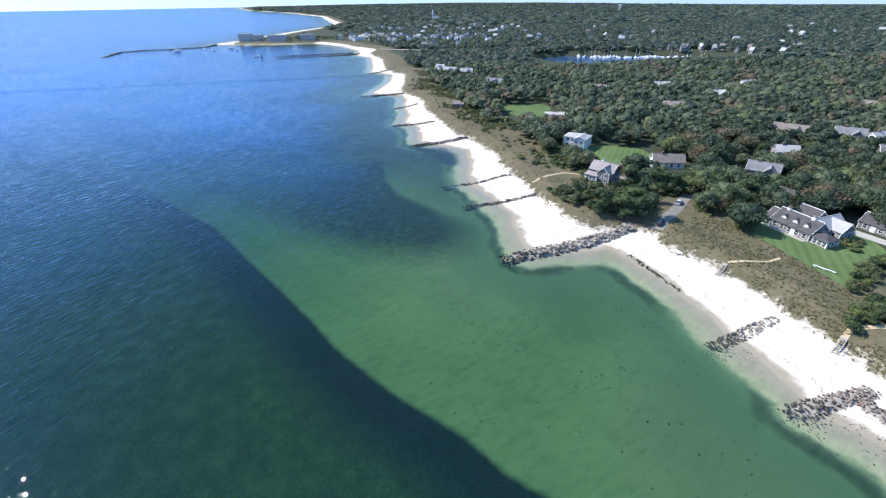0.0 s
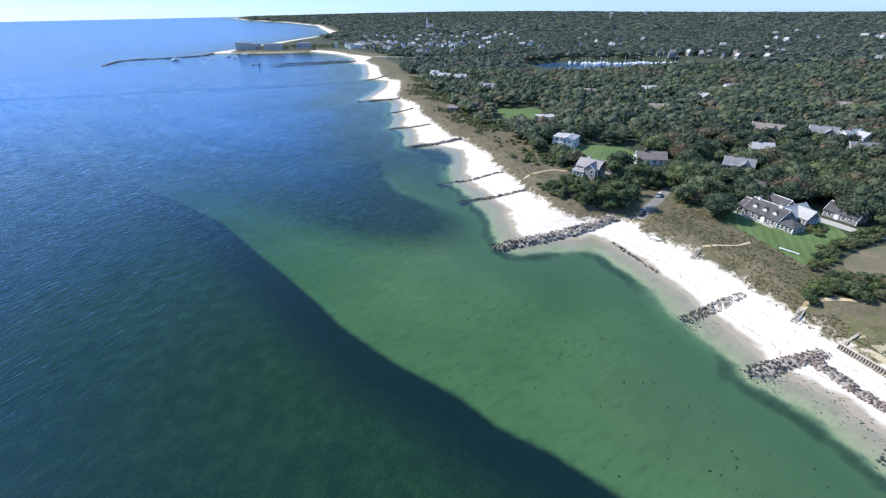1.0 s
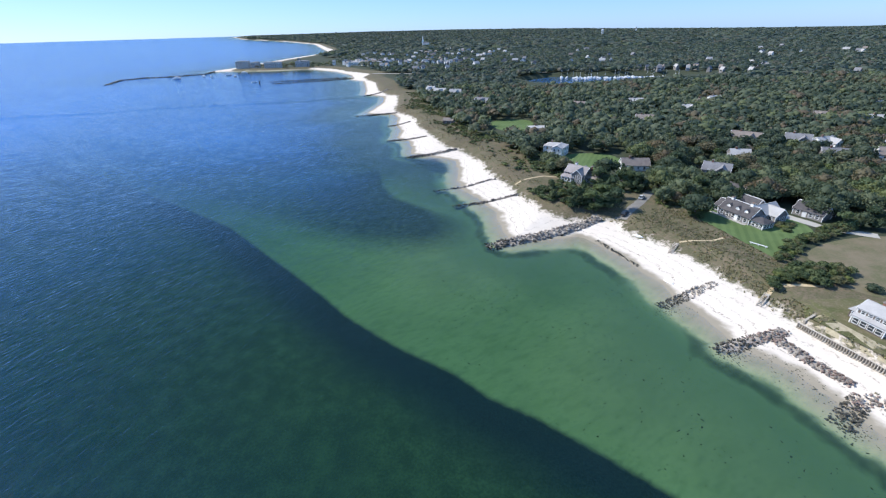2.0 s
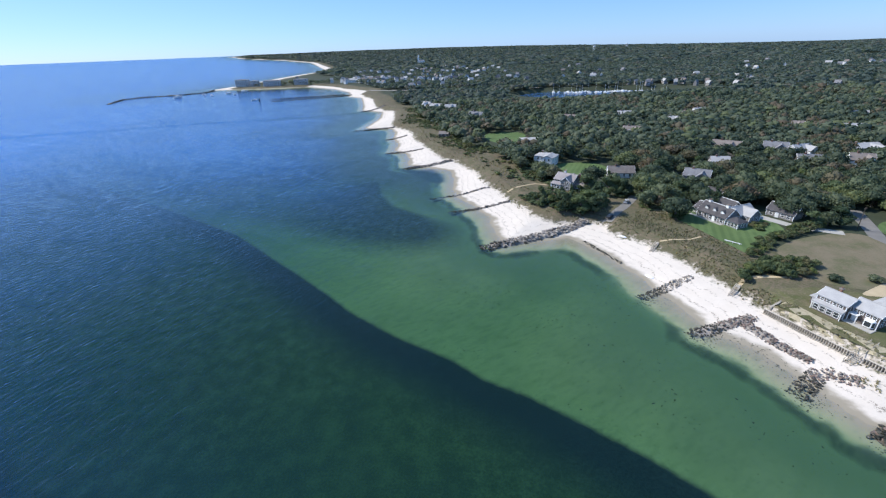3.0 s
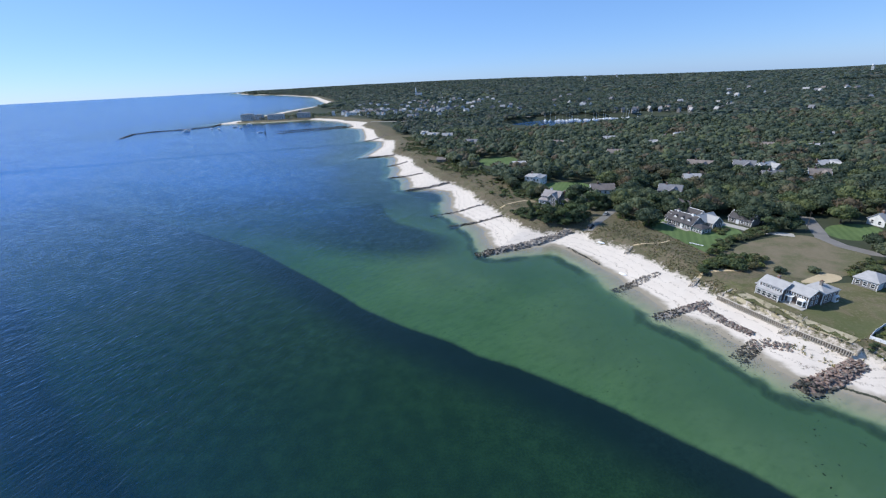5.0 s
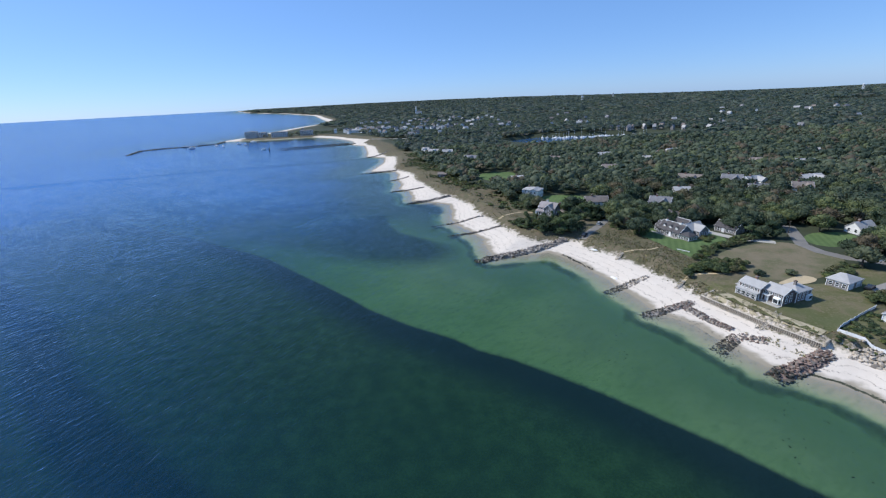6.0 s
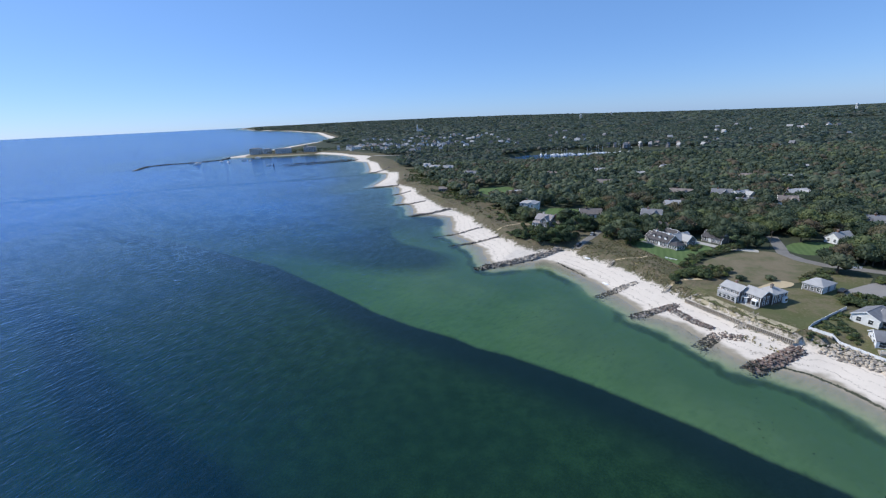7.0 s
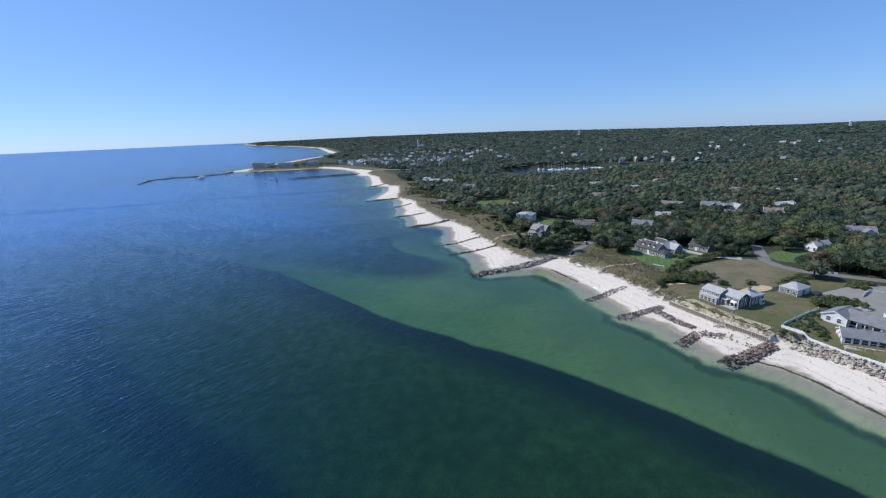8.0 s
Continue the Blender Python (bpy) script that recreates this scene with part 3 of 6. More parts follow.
cover("sand_patch", rounded([(111, 67.5), (117, 70.5), (125, 74), (128, 70), (123, 66.8), (117, 66)]), M_SANDPIT, "patch of loose tan sand", "sand", 0.1)
cover("footpath", ribbon([(84, 76), (88, 79), (94, 79), (101, 78)], 1.3), M_SANDPIT, "trodden sand path through scrub", "path", 0.08)
cover("footpath", ribbon([(76, 108), (80, 107), (86, 107), (91, 109)], 0.8), M_SANDPIT, "trodden sand path through heath", "path", 0.08)
cover("footpath", ribbon([(29, 172), (36, 176), (44, 180), (50, 178)], 1.2), M_SANDPIT, "trodden sand path through dune grass", "path", 0.08)


# ---- stones and groynes ----
def stone_mesh(name, seed, material):
    rng = np.random.default_rng(seed)
    bm = bmesh.new()
    bmesh.ops.create_icosphere(bm, subdivisions=1, radius=0.5)
    for v in bm.verts:
        v.co *= 1 + rng.uniform(-0.32, 0.22)
        v.co.z = max(min(v.co.z, 0.36), -0.38)
    me = bpy.data.meshes.new(name)
    bm.to_mesh(me)
    bm.free()
    me.materials.append(material)
    return me


STONES = {m.name: [stone_mesh("stone", 10 + k, m) for k in range(5)] for m in (M_STONE, M_STONE_PALE, M_STONE_RED, M_STONE_WET)}


def arrays_of(me):
    v = np.empty(len(me.vertices) * 3)
    me.vertices.foreach_get("co", v)
    return v.reshape(-1, 3), np.array([tuple(p.vertices) for p in me.polygons])


def along(line, count, rng):
    """Places at random along a line: x, y, the way across, and how far along from 0 to 1."""
    pts = np.array(line, float)
    seg = np.linalg.norm(np.diff(pts, axis=0), axis=1)
    run = np.r_[0, np.cumsum(seg)]
    s = np.sort(rng.uniform(0, run[-1], count))
    x, y = np.interp(s, run, pts[:, 0]), np.interp(s, run, pts[:, 1])
    k = np.clip(np.searchsorted(run, s) - 1, 0, len(seg) - 1)
    d = np.diff(pts, axis=0)[k] / seg[k][:, None]
    return x, y, np.stack([-d[:, 1], d[:, 0]], -1), s / run[-1]


def groyne(line, width, top, count, size, label, seed, kinds, wet_to=0.25, loose=True, name="groyne"):
    """A bank of rough stones from the beach into the water; line runs from the tip to the root. Wet, weedy stones lie at the tip."""
    rng = np.random.default_rng(seed)
    x, y, across, f = along(line, count, rng)
    off = rng.uniform(-1, 1, count)
    wide = width * (1.15 - 0.35 * f)
    x, y = x + across[:, 0] * off * wide / 2, y + across[:, 1] * off * wide / 2
    big = size * rng.uniform(0.6, 1.35, count)
    base = np.maximum(heights(x, y), -0.5)
    z = base + np.maximum(0.0, (1 - np.abs(off) ** 1.6)) * top * rng.uniform(0.5, 1.0, count) * np.clip(f * 6 + 0.3, 0, 1) + big * 0.1
    ob = thing(name, line[-1][0], line[-1][1], height(*line[-1]), 0, label, name.replace("_", " "), "groynes along the beach" if name == "groyne" else "")
    back = Matrix.Translation(-ob.matrix_basis.translation)
    if top > 0.45:
        cx, cy, cac, cf = along(line, 60, np.random.default_rng(seed + 500))
        prof = np.linspace(-1, 1, 9)
        px = (cx[:, None] + cac[:, :1] * prof * width * 0.5 * (1.1 - 0.3 * cf[:, None])).ravel()
        py = (cy[:, None] + cac[:, 1:] * prof * width * 0.5 * (1.1 - 0.3 * cf[:, None])).ravel()
        pz = np.maximum(heights(px, py), -0.6) - 0.12 + (np.maximum(0, 1 - np.abs(prof) ** 1.6)[None] * np.clip(cf[:, None] * 6 + 0.1, 0, 1) * top * 0.62).ravel() + rng.uniform(-0.12, 0.12, px.size)
        g = np.arange(px.size).reshape(60, 9)
        q = np.stack([g[:-1, :-1], g[1:, :-1], g[1:, 1:], g[:-1, 1:]], -1).reshape(-1, 4)
        org = ob.matrix_basis.translation
        part("rubble_core", mesh_of("rubble_core", np.stack([px - org.x, py - org.y, pz - org.z], -1), q, [kinds[0] if wet_to < 0.9 else M_STONE_WET]), None, ob, "packed rubble under the boulders")
    rest = []
    for k in range(count):
        low = f[k] < wet_to * rng.uniform(0.7, 1.3) or z[k] < 0.35
        kind = M_STONE_WET.name if low else kinds[rng.integers(len(kinds))].name
        me = STONES[kind][rng.integers(5)]
        m = pose(x[k], y[k], z[k], rng.uniform(-30, 30), rng.uniform(-30, 30), rng.uniform(0, 360)) @ Matrix.Diagonal((big[k] * rng.uniform(1.0, 1.7), big[k], big[k] * rng.uniform(0.7, 1.0), 1))
        if loose:
            part("stone", me, None, ob, m=back @ m)
        else:
            rest.append((me, np.array(back @ m), low))
    for low in (True, False):
        some = [r for r in rest if r[2] == low]
        if some:
            vs, fs, n = [], [], 0
            for me, m, _ in some:
                v, t = arrays_of(me)
                vs.append(v @ m[:3, :3].T + m[:3, 3])
                fs.append(t + n)
                n += len(v)
            made = part("wet_rubble" if low else "rubble", mesh_of("stones", np.concatenate(vs), np.concatenate(fs), [M_STONE_WET if low else kinds[0]]), None, ob)
            tagged(made, kind="stuff")
    return ob


# ---- trees ----
def ico(sub):
    bm = bmesh.new()
    bmesh.ops.create_icosphere(bm, subdivisions=sub, radius=1)
    v = np.array([tuple(p.co) for p in bm.verts])
    t = np.array([[q.index for q in p.verts] for p in bm.faces])
    bm.free()
    return v, t


ICO = {1: ico(1), 2: ico(2)}


def crown(seed, kind, blobs, leaves, leaf, sub=1, loose=0.6):
    """A crown of radius 1 about (0, 0, 0.9): lumpy inner masses, and many small leaf clumps that break the outline."""
    rng = np.random.default_rng(seed)
    vs, ts, n = [], [], 0
    centres = []
    for k in range(blobs):
        a = 2 * math.pi * (k / max(blobs - 1, 1) + rng.uniform(-0.08, 0.08))
        r = 0.0 if k == 0 else rng.uniform(0.38, 0.62)
        if kind == "pine":
            c = np.array([r * 0.75 * math.cos(a), r * 0.75 * math.sin(a), 0.45 + 1.25 * k / blobs + rng.uniform(-0.1, 0.1)])
            s = np.array([0.5, 0.5, 0.34]) * rng.uniform(0.75, 1.15) * (1.15 - 0.45 * k / blobs)
        else:
            c = np.array([r * math.cos(a), r * math.sin(a), (1.15 if k == 0 else rng.uniform(0.65, 1.05))])
            s = np.array([0.62, 0.62, 0.5]) * (1.0 if k == 0 else rng.uniform(0.6, 0.95))
        if blobs == 1:
            c, s = np.array([0, 0, 0.85]), np.array([0.95, 0.95, 0.72])
        v, t = ICO[sub]
        v = v * (1 + rng.uniform(-0.3, 0.1, (len(v), 1))) * s * 0.88 + c
        centres.append((c, s))
        vs.append(v), ts.append(t + n)
        n += len(v)
    for k in range(leaves):
        c, s = centres[rng.integers(len(centres))]
        d = rng.normal(size=3)
        d /= np.linalg.norm(d)
        d[2] = abs(d[2]) * 0.9 - 0.15
        p = c + d * s * rng.uniform(0.92, 1.22)
        nrm = d + rng.normal(size=3) * loose
        u = np.cross(nrm, rng.normal(size=3))
        u /= np.linalg.norm(u) + 1e-9
        w = np.cross(nrm, u)
        w /= np.linalg.norm(w) + 1e-9
        size = leaf * rng.uniform(0.6, 1.4)
        q = np.array([p - u * size, p + w * size * 0.7, p + u * size, p - w * size * 0.7])
        q[1] += nrm * size * 0.2
        vs.append(q), ts.append(np.array([[0, 1, 2], [0, 2, 3]]) + n)
        n += 4
    return np.concatenate(vs), np.concatenate(ts)


def trunk_mesh(seed, tall):
    """A tapered trunk with four limbs that reach into the crown; the crown's radius is 1."""
    rng = np.random.default_rng(seed)
    bm = bmesh.new()

    def limb(a, b, r0, r1, sides=6):
        a, b = Vector(a), Vector(b)
        q = (b - a).to_track_quat("Z", "Y").to_matrix().to_4x4()
        bmesh.ops.create_cone(bm, cap_ends=True, segments=sides, radius1=r0, radius2=r1, depth=(b - a).length, matrix=Matrix.Translation((a + b) / 2) @ q)

    limb((0, 0, -0.3), (0.03, 0.02, tall), 0.085, 0.05)
    for k in range(4):
        t = 2 * math.pi * k / 4 + rng.uniform(-0.4, 0.4)
        limb((0.03, 0.02, tall * rng.uniform(0.7, 0.95)), (0.5 * math.cos(t), 0.5 * math.sin(t), tall + rng.uniform(0.25, 0.5)), 0.04, 0.015, 5)
    me = bpy.data.meshes.new("trunk")
    bm.to_mesh(me)
    bm.free()
    me.materials.append(M_BARK)
    return me


def forest(name, x, y, radius, tall, seed, material, shapes, label, category):
    """Many crowns joined into one sheet of woodland."""
    rng = np.random.default_rng(seed)
    z = heights(x, y)
    vs, ts, tint, n = [], [], [], 0
    which = rng.integers(len(shapes), size=len(x))
    turn = rng.uniform(0, 2 * math.pi, len(x))
    shade = np.clip(0.5 + 0.22 * wobble(x, y, 23) + 0.22 * wobble(x + 90, y, 67) + rng.normal(0, 0.33, len(x)), 0, 1)
    grow = 1 + 0.28 * wobble(x, y + 40, 29) + 0.14 * wobble(x, y, 9) if material in (M_LEAF_WOOD, M_LEAF_FAR_HAZED) else np.ones(len(x))
    radius, tall = radius * grow, tall * (0.4 + 0.6 * grow)
    if material == M_LEAF_WOOD and radius.mean() < 9:
        tall = 0.45 * tall + 0.55 * (3.6 + 0.95 * radius)
    for k, (v, t) in enumerate(shapes):
        some = np.nonzero(which == k)[0]
        c, s = np.cos(turn[some])[:, None], np.sin(turn[some])[:, None]
        r, h = radius[some][:, None], tall[some][:, None]
        px = (v[:, 0] * c - v[:, 1] * s) * r + x[some][:, None]
        py = (v[:, 0] * s + v[:, 1] * c) * r + y[some][:, None]
        pz = v[:, 2] / 1.7 * h + z[some][:, None]
        vs.append(np.stack([px, py, pz], -1).reshape(-1, 3))
        ts.append((t[None] + (np.arange(len(some)) * len(v))[:, None, None]).reshape(-1, 3) + n)
        tint.append(np.repeat(shade[some], len(v)))
        n += len(some) * len(v)
    me = mesh_of(name, np.concatenate(vs), np.concatenate(ts), [material], tint=np.concatenate(tint))
    return tagged(new(name, me), label, category, kind="stuff")


# Where no trees stand: an area, and how far round it stays clear.
CLEAR = [([(124, 44), (130, 58), (147, 60), (147, 44)], 0), (LAWN_CAPE, 0), (YARD, 2), (FIELD, 1), (LAWN_ROAD, 0), (LAWN_GABLE, 1), ([(56, 172), (88, 182), (94, 205), (88, 222), (64, 222), (54, 206)], 0), (LAWN_FAR, 0), ([(22, 266), (54, 262), (66, 330), (26, 330)], 0), (LAWN_HARBOUR, 0), (DRIVE, 2), (ribbon(ROAD, 5), 2.5), (ribbon(SLIP, 5), 0.3),
         (POND, 8), ([(88, 505), (200, 520), (300, 550), (400, 590), (400, 680), (330, 660), (143, 600), (100, 680), (80, 620)], 0),
         ([(56, 100), (62, 126), (80, 131), (90, 127), (97, 104), (99, 90), (106, 93), (113, 80), (104, 70), (86, 62), (78, 85)], 0),
         ([(122, 124), (130, 116), (140, 109), (137, 106), (120, 114)], 0),
         ([(98, 20), (108, 40), (127, 48), (150, 40), (200, 20), (200, -60), (130, -60)], 0),
         ([(-620, 1030), (-250, 900), (-170, 790), (-120, 800), (-200, 1010), (-330, 1250), (-480, 1600), (-560, 1950), (-620, 1950)], 0),
         ([(-200, 760), (-100, 690), (-40, 720), (120, 760), (120, 790), (-50, 760), (-130, 830)], 0)]
HOUSES = []      # x, y and clear radius, filled by the houses below


def wooded(x, y, veg_min):
    """Which places may carry a tree."""
    ok = (veg_of(x, y) > veg_min) & (shore_of(x, y) > 12)
    for corners, room in CLEAR:
        if room >= 0:
            ok &= signed(x, y, corners) < -room
        else:
            ok &= ~inside(x, y, corners)
    for hx, hy, room in HOUSES:
        d = math.hypot(hx, hy + 45)
        ux, uy = -hx / d, -(hy + 45) / d          # the clear side faces the water
        run = (x - hx) * ux + (y - hy) * uy
        room = room + 1.5
        side = np.abs((x - hx) * uy - (y - hy) * ux)
        ok &= ~((run > -room) & (run < room * 1.6) & (side < room))
    return ok


def scattered(x0, x1, y0, y1, step, seed):
    rng = np.random.default_rng(seed)
    x, y = np.meshgrid(np.arange(x0, x1, step), np.arange(y0, y1, step))
    x, y = x.ravel() + rng.uniform(-0.85, 0.85, x.size) * step, y.ravel() + rng.uniform(-0.85, 0.85, x.size) * step
    return x, y, rng


# ---- houses ----
@lru_cache(None)
def window_meshes(w, h):
    """White frame with a sill and glazing bars; and its pane."""
    bm = bmesh.new()
    t = 0.12
    xs, zs = [-w / 2 - t, -w / 2, w / 2, w / 2 + t], [-t, 0, h / 2 - 0.04, h / 2 + 0.04, h, h + t]
    grid = [[bm.verts.new((x, -0.07, z)) for z in zs] for x in xs]
    cells = [(a, b) for a in range(3) for b in range(5) if not (a == 1 and b in (1, 3))]
    faces = [bm.faces.new([grid[a][b], grid[a + 1][b], grid[a + 1][b + 1], grid[a][b + 1]]) for a, b in cells]
    pushed = bmesh.ops.extrude_face_region(bm, geom=faces)
    for v in pushed["geom"]:
        if isinstance(v, bmesh.types.BMVert):
            v.co.y = 0.02
    bmesh.ops.recalc_face_normals(bm, faces=bm.faces[:])
    frame_me = bpy.data.meshes.new("window_frame")
    bm.to_mesh(frame_me)
    bm.free()
    frame_me.materials.append(M_WHITE)
    pane_me = bpy.data.meshes.new("pane")
    bm = one_box(-w / 2, w / 2, -0.025, 0.015, 0, h)
    bm.to_mesh(pane_me)
    bm.free()
    pane_me.materials.append(M_GLASS)
    return frame_me, pane_me


def window(parent, m, w=0.9, h=1.3):
    f, p = window_meshes(w, h)
    ob = part("window", f, None, parent, m=m)
    part("pane", p, None, ob)
    return ob


def door(parent, m, w=1.0, h=2.05):
    bm = bmesh.new()
    box(bm, -w / 2, w / 2, -0.06, 0.02, 0, h, 0.01)
    for x in (-w / 4, w / 4):
        box(bm, x - w * 0.17, x + w * 0.17, -0.08, -0.05, 0.2, 0.9), box(bm, x - w * 0.17, x + w * 0.17, -0.08, -0.05, 1.05, h - 0.2)
    ob = part("door", bm, M_WHITE, parent, "white panelled door", m)
    frame_bm = bmesh.new()
    box(frame_bm, -w / 2 - 0.12, -w / 2, -0.09, 0.02, 0, h + 0.12), box(frame_bm, w / 2, w / 2 + 0.12, -0.09, 0.02, 0, h + 0.12), box(frame_bm, -w / 2, w / 2, -0.09, 0.02, h, h + 0.12)
    part("door_frame", frame_bm, M_WHITE, ob)
    return ob


def solid(bm, corners, faces):
    vs = [bm.verts.new(c) for c in corners]
    for f in faces:
        bm.faces.new([vs[k] for k in f])
    return bm


def slab(bm, a, b, c, d, thick=0.18):
    """A roof slope through four corners, with thickness upwards along its normal."""
    a, b, c, d = (Vector(p) for p in (a, b, c, d))
    n = (b - a).cross(d - a).normalized()
    if n.z < 0:
        n = -n
    low, high = [a, b, c, d], [p + n * thick for p in (a, b, c, d)]
    solid(bm, low + high, [(3, 2, 1, 0), (4, 5, 6, 7)] + [(k, (k + 1) % 4, (k + 1) % 4 + 4, k + 4) for k in range(4)])
    bmesh.ops.recalc_face_normals(bm, faces=bm.faces[:])


def chevron(bm, x0, x1, half, z_eave, z_ridge, thick):
    """A folded roof or board of one piece: two slopes that meet at the ridge."""
    out = [(-half, z_eave), (0, z_ridge), (half, z_eave), (half, z_eave + thick), (0, z_ridge + thick), (-half, z_eave + thick)]
    a, b = [bm.verts.new((x0, y, z)) for y, z in out], [bm.verts.new((x1, y, z)) for y, z in out]
    for k in range(6):
        bm.faces.new([a[k], a[(k + 1) % 6], b[(k + 1) % 6], b[k]])
    for q in (a, b):
        bm.faces.new([q[0], q[1], q[4], q[5]]), bm.faces.new([q[1], q[2], q[3], q[4]])
    bmesh.ops.recalc_face_normals(bm, faces=bm.faces[:])
    return bm


def block(house, cx, cy, L, W, h, rise, wall, roof, turn=0.0, shape="gable", trim=True, eave=0.35, ridge_label=""):
    """One block of a house, its ridge along local x: walls, roof, white rakes. Returns its pose in the house."""
    m = pose(cx, cy, 0, 0, 0, turn)
    bm = bmesh.new()
    x, y = L / 2, W / 2
    if shape == "gable":
        solid(bm, [(-x, -y, -0.6), (x, -y, -0.6), (x, y, -0.6), (-x, y, -0.6), (-x, -y, h), (x, -y, h), (x, y, h), (-x, y, h), (-x, 0, h + rise), (x, 0, h + rise)],
              [(3, 2, 1, 0), (0, 1, 5, 4), (2, 3, 7, 6), (1, 2, 6, 9, 5), (3, 0, 4, 8, 7), (4, 5, 9, 8), (6, 7, 8, 9)])
    else:
        box(bm, -x, x, -y, y, -0.6, h)
    part("wall", bm, wall, house, m=m)
    bm, e = bmesh.new(), eave
    if shape == "gable":
        drop = e * rise / y
        chevron(bm, -x - e, x + e, y + e, h - drop, h + rise, 0.2)
    elif shape == "hip":
        r = max(x - y, 0.05)
        solid(bm, [(-x - e, -y - e, h), (x + e, -y - e, h), (x + e, y + e, h), (-x - e, y + e, h), (-x - e, -y - e, h + 0.15), (x + e, -y - e, h + 0.15), (x + e, y + e, h + 0.15), (-x - e, y + e, h + 0.15), (-r, 0, h + rise), (r, 0, h + rise)],
              [(3, 2, 1, 0), (0, 1, 5, 4), (1, 2, 6, 5), (2, 3, 7, 6), (3, 0, 4, 7), (4, 5, 9, 8), (6, 7, 8, 9), (5, 6, 9), (7, 4, 8)])
    else:
        slab(bm, (-x - e, -y - e, h), (x + e, -y - e, h), (x + e, y + 0.05, h + rise), (-x - e, y + 0.05, h + rise))
    part("roof", bm, roof, house, m=m)
    if trim:
        if shape == "gable":
            for sx in (-1, 1):
                px, drop = sx * (x + e + 0.02), e * rise / y
                bm = chevron(bmesh.new(), px - 0.05, px + 0.05, y + e, h - drop - 0.1, h + rise - 0.1, 0.27)
                part("rake_board", bm, M_WHITE, house, "white rake boards", m)
            bm = bmesh.new()
            box(bm, -x - e, x + e, -0.12, 0.12, h + rise + 0.1, h + rise + 0.24)
            part("ridge_cap", bm, M_WHITE if ridge_label else roof, house, ridge_label, m)
        for s in (-1, 1):
            bm = one_box(-x - 0.02, x + 0.02, s * (y + 0.03) - 0.03, s * (y + 0.03) + 0.03, h - 0.35, h - 0.12)
            part("frieze_board", bm, M_WHITE, house, "white frieze board", m)
        for sx in (-1, 1):
            for s in (-1, 1):
                bm = one_box(sx * x - 0.09 + sx * 0.03, sx * x + 0.09 + sx * 0.03, s * y - 0.09 + s * 0.03, s * y + 0.09 + s * 0.03, -0.5, h - 0.1)
                part("corner_board", bm, M_WHITE, house, "white corner board", m)
    return m


def row(house, m, L, W, side, count, z, w=0.9, h=1.3, span=0.86, shift=0.0):
    """Windows along one side of a block: front (-y), back (+y), left (-x), right (+x)."""
    length = L if side in ("front", "back") else W
    for k in range(count):
        s = ((k + 0.5) / count - 0.5) * length * span + shift
        at = {"front": pose(s, -W / 2 - 0.01, z), "back": pose(-s, W / 2 + 0.01, z, 0, 0, 180), "left": pose(-L / 2 - 0.01, -s, z, 0, 0, -90), "right": pose(L / 2 + 0.01, s, z, 0, 0, 90)}[side]
        window(house, m @ at, w, h)


def chimney(house, x, y, z0, z1, size=0.8, material=None):
    bm = one_box(x - size / 2, x + size / 2, y - size / 2, y + size / 2, z0, z1, bevel=0.02)
    ob = part("chimney", bm, material or M_BRICK, house, "masonry chimney")
    bm = one_box(x - size / 2 - 0.08, x + size / 2 + 0.08, y - size / 2 - 0.08, y + size / 2 + 0.08, z1 - 0.25, z1 + 0.02)
    part("chimney_cap", bm, M_STONE, ob)
    part("flue", one_box(x - 0.14, x + 0.14, y - 0.14, y + 0.14, z1, z1 + 0.3), M_BRICK, ob)


def dormer(house, m, x, y, z, wall, roof, w=1.5, h=1.35, d=2.2):
    """A small gabled dormer with one window, facing -y."""
    bm = bmesh.new()
    solid(bm, [(-w / 2, 0, -0.4), (w / 2, 0, -0.4), (w / 2, d, -0.4), (-w / 2, d, -0.4), (-w / 2, 0, h), (w / 2, 0, h), (w / 2, d, h), (-w / 2, d, h), (0, 0, h + 0.6), (0, d, h + 0.6)],
          [(3, 2, 1, 0), (0, 1, 5, 8, 4), (1, 2, 6, 5), (3, 0, 4, 7), (2, 3, 7, 9, 6), (4, 8, 9, 7), (5, 6, 9, 8)])
    at = m @ pose(x, y, z)
    ob = part("dormer", bm, M_WHITE, house, "white dormer", at)
    bm = chevron(bmesh.new(), -0.25, d, w / 2 + 0.2, h - 0.12, h + 0.62, 0.12)
    bm.transform(Matrix.Rotation(math.pi / 2, 4, "Z"))
    part("dormer_roof", bm, roof, ob)
    f, p = window_meshes(0.8, 1.0)
    part("window", f, None, ob, m=pose(0, -0.01, 0.15))
    return ob


def house_at(x, y, turn, label, room=9.0, category="house", group="", name="house"):
    HOUSES.append((x, y, room))
    return thing(name, x, y, height(x, y), turn, label, category, group)


def along_front(a, b):
    """The turn that lays local +x along the way from a to b, so that -y looks to its right hand."""
    return math.degrees(math.atan2(b[1] - a[1], b[0] - a[0]))


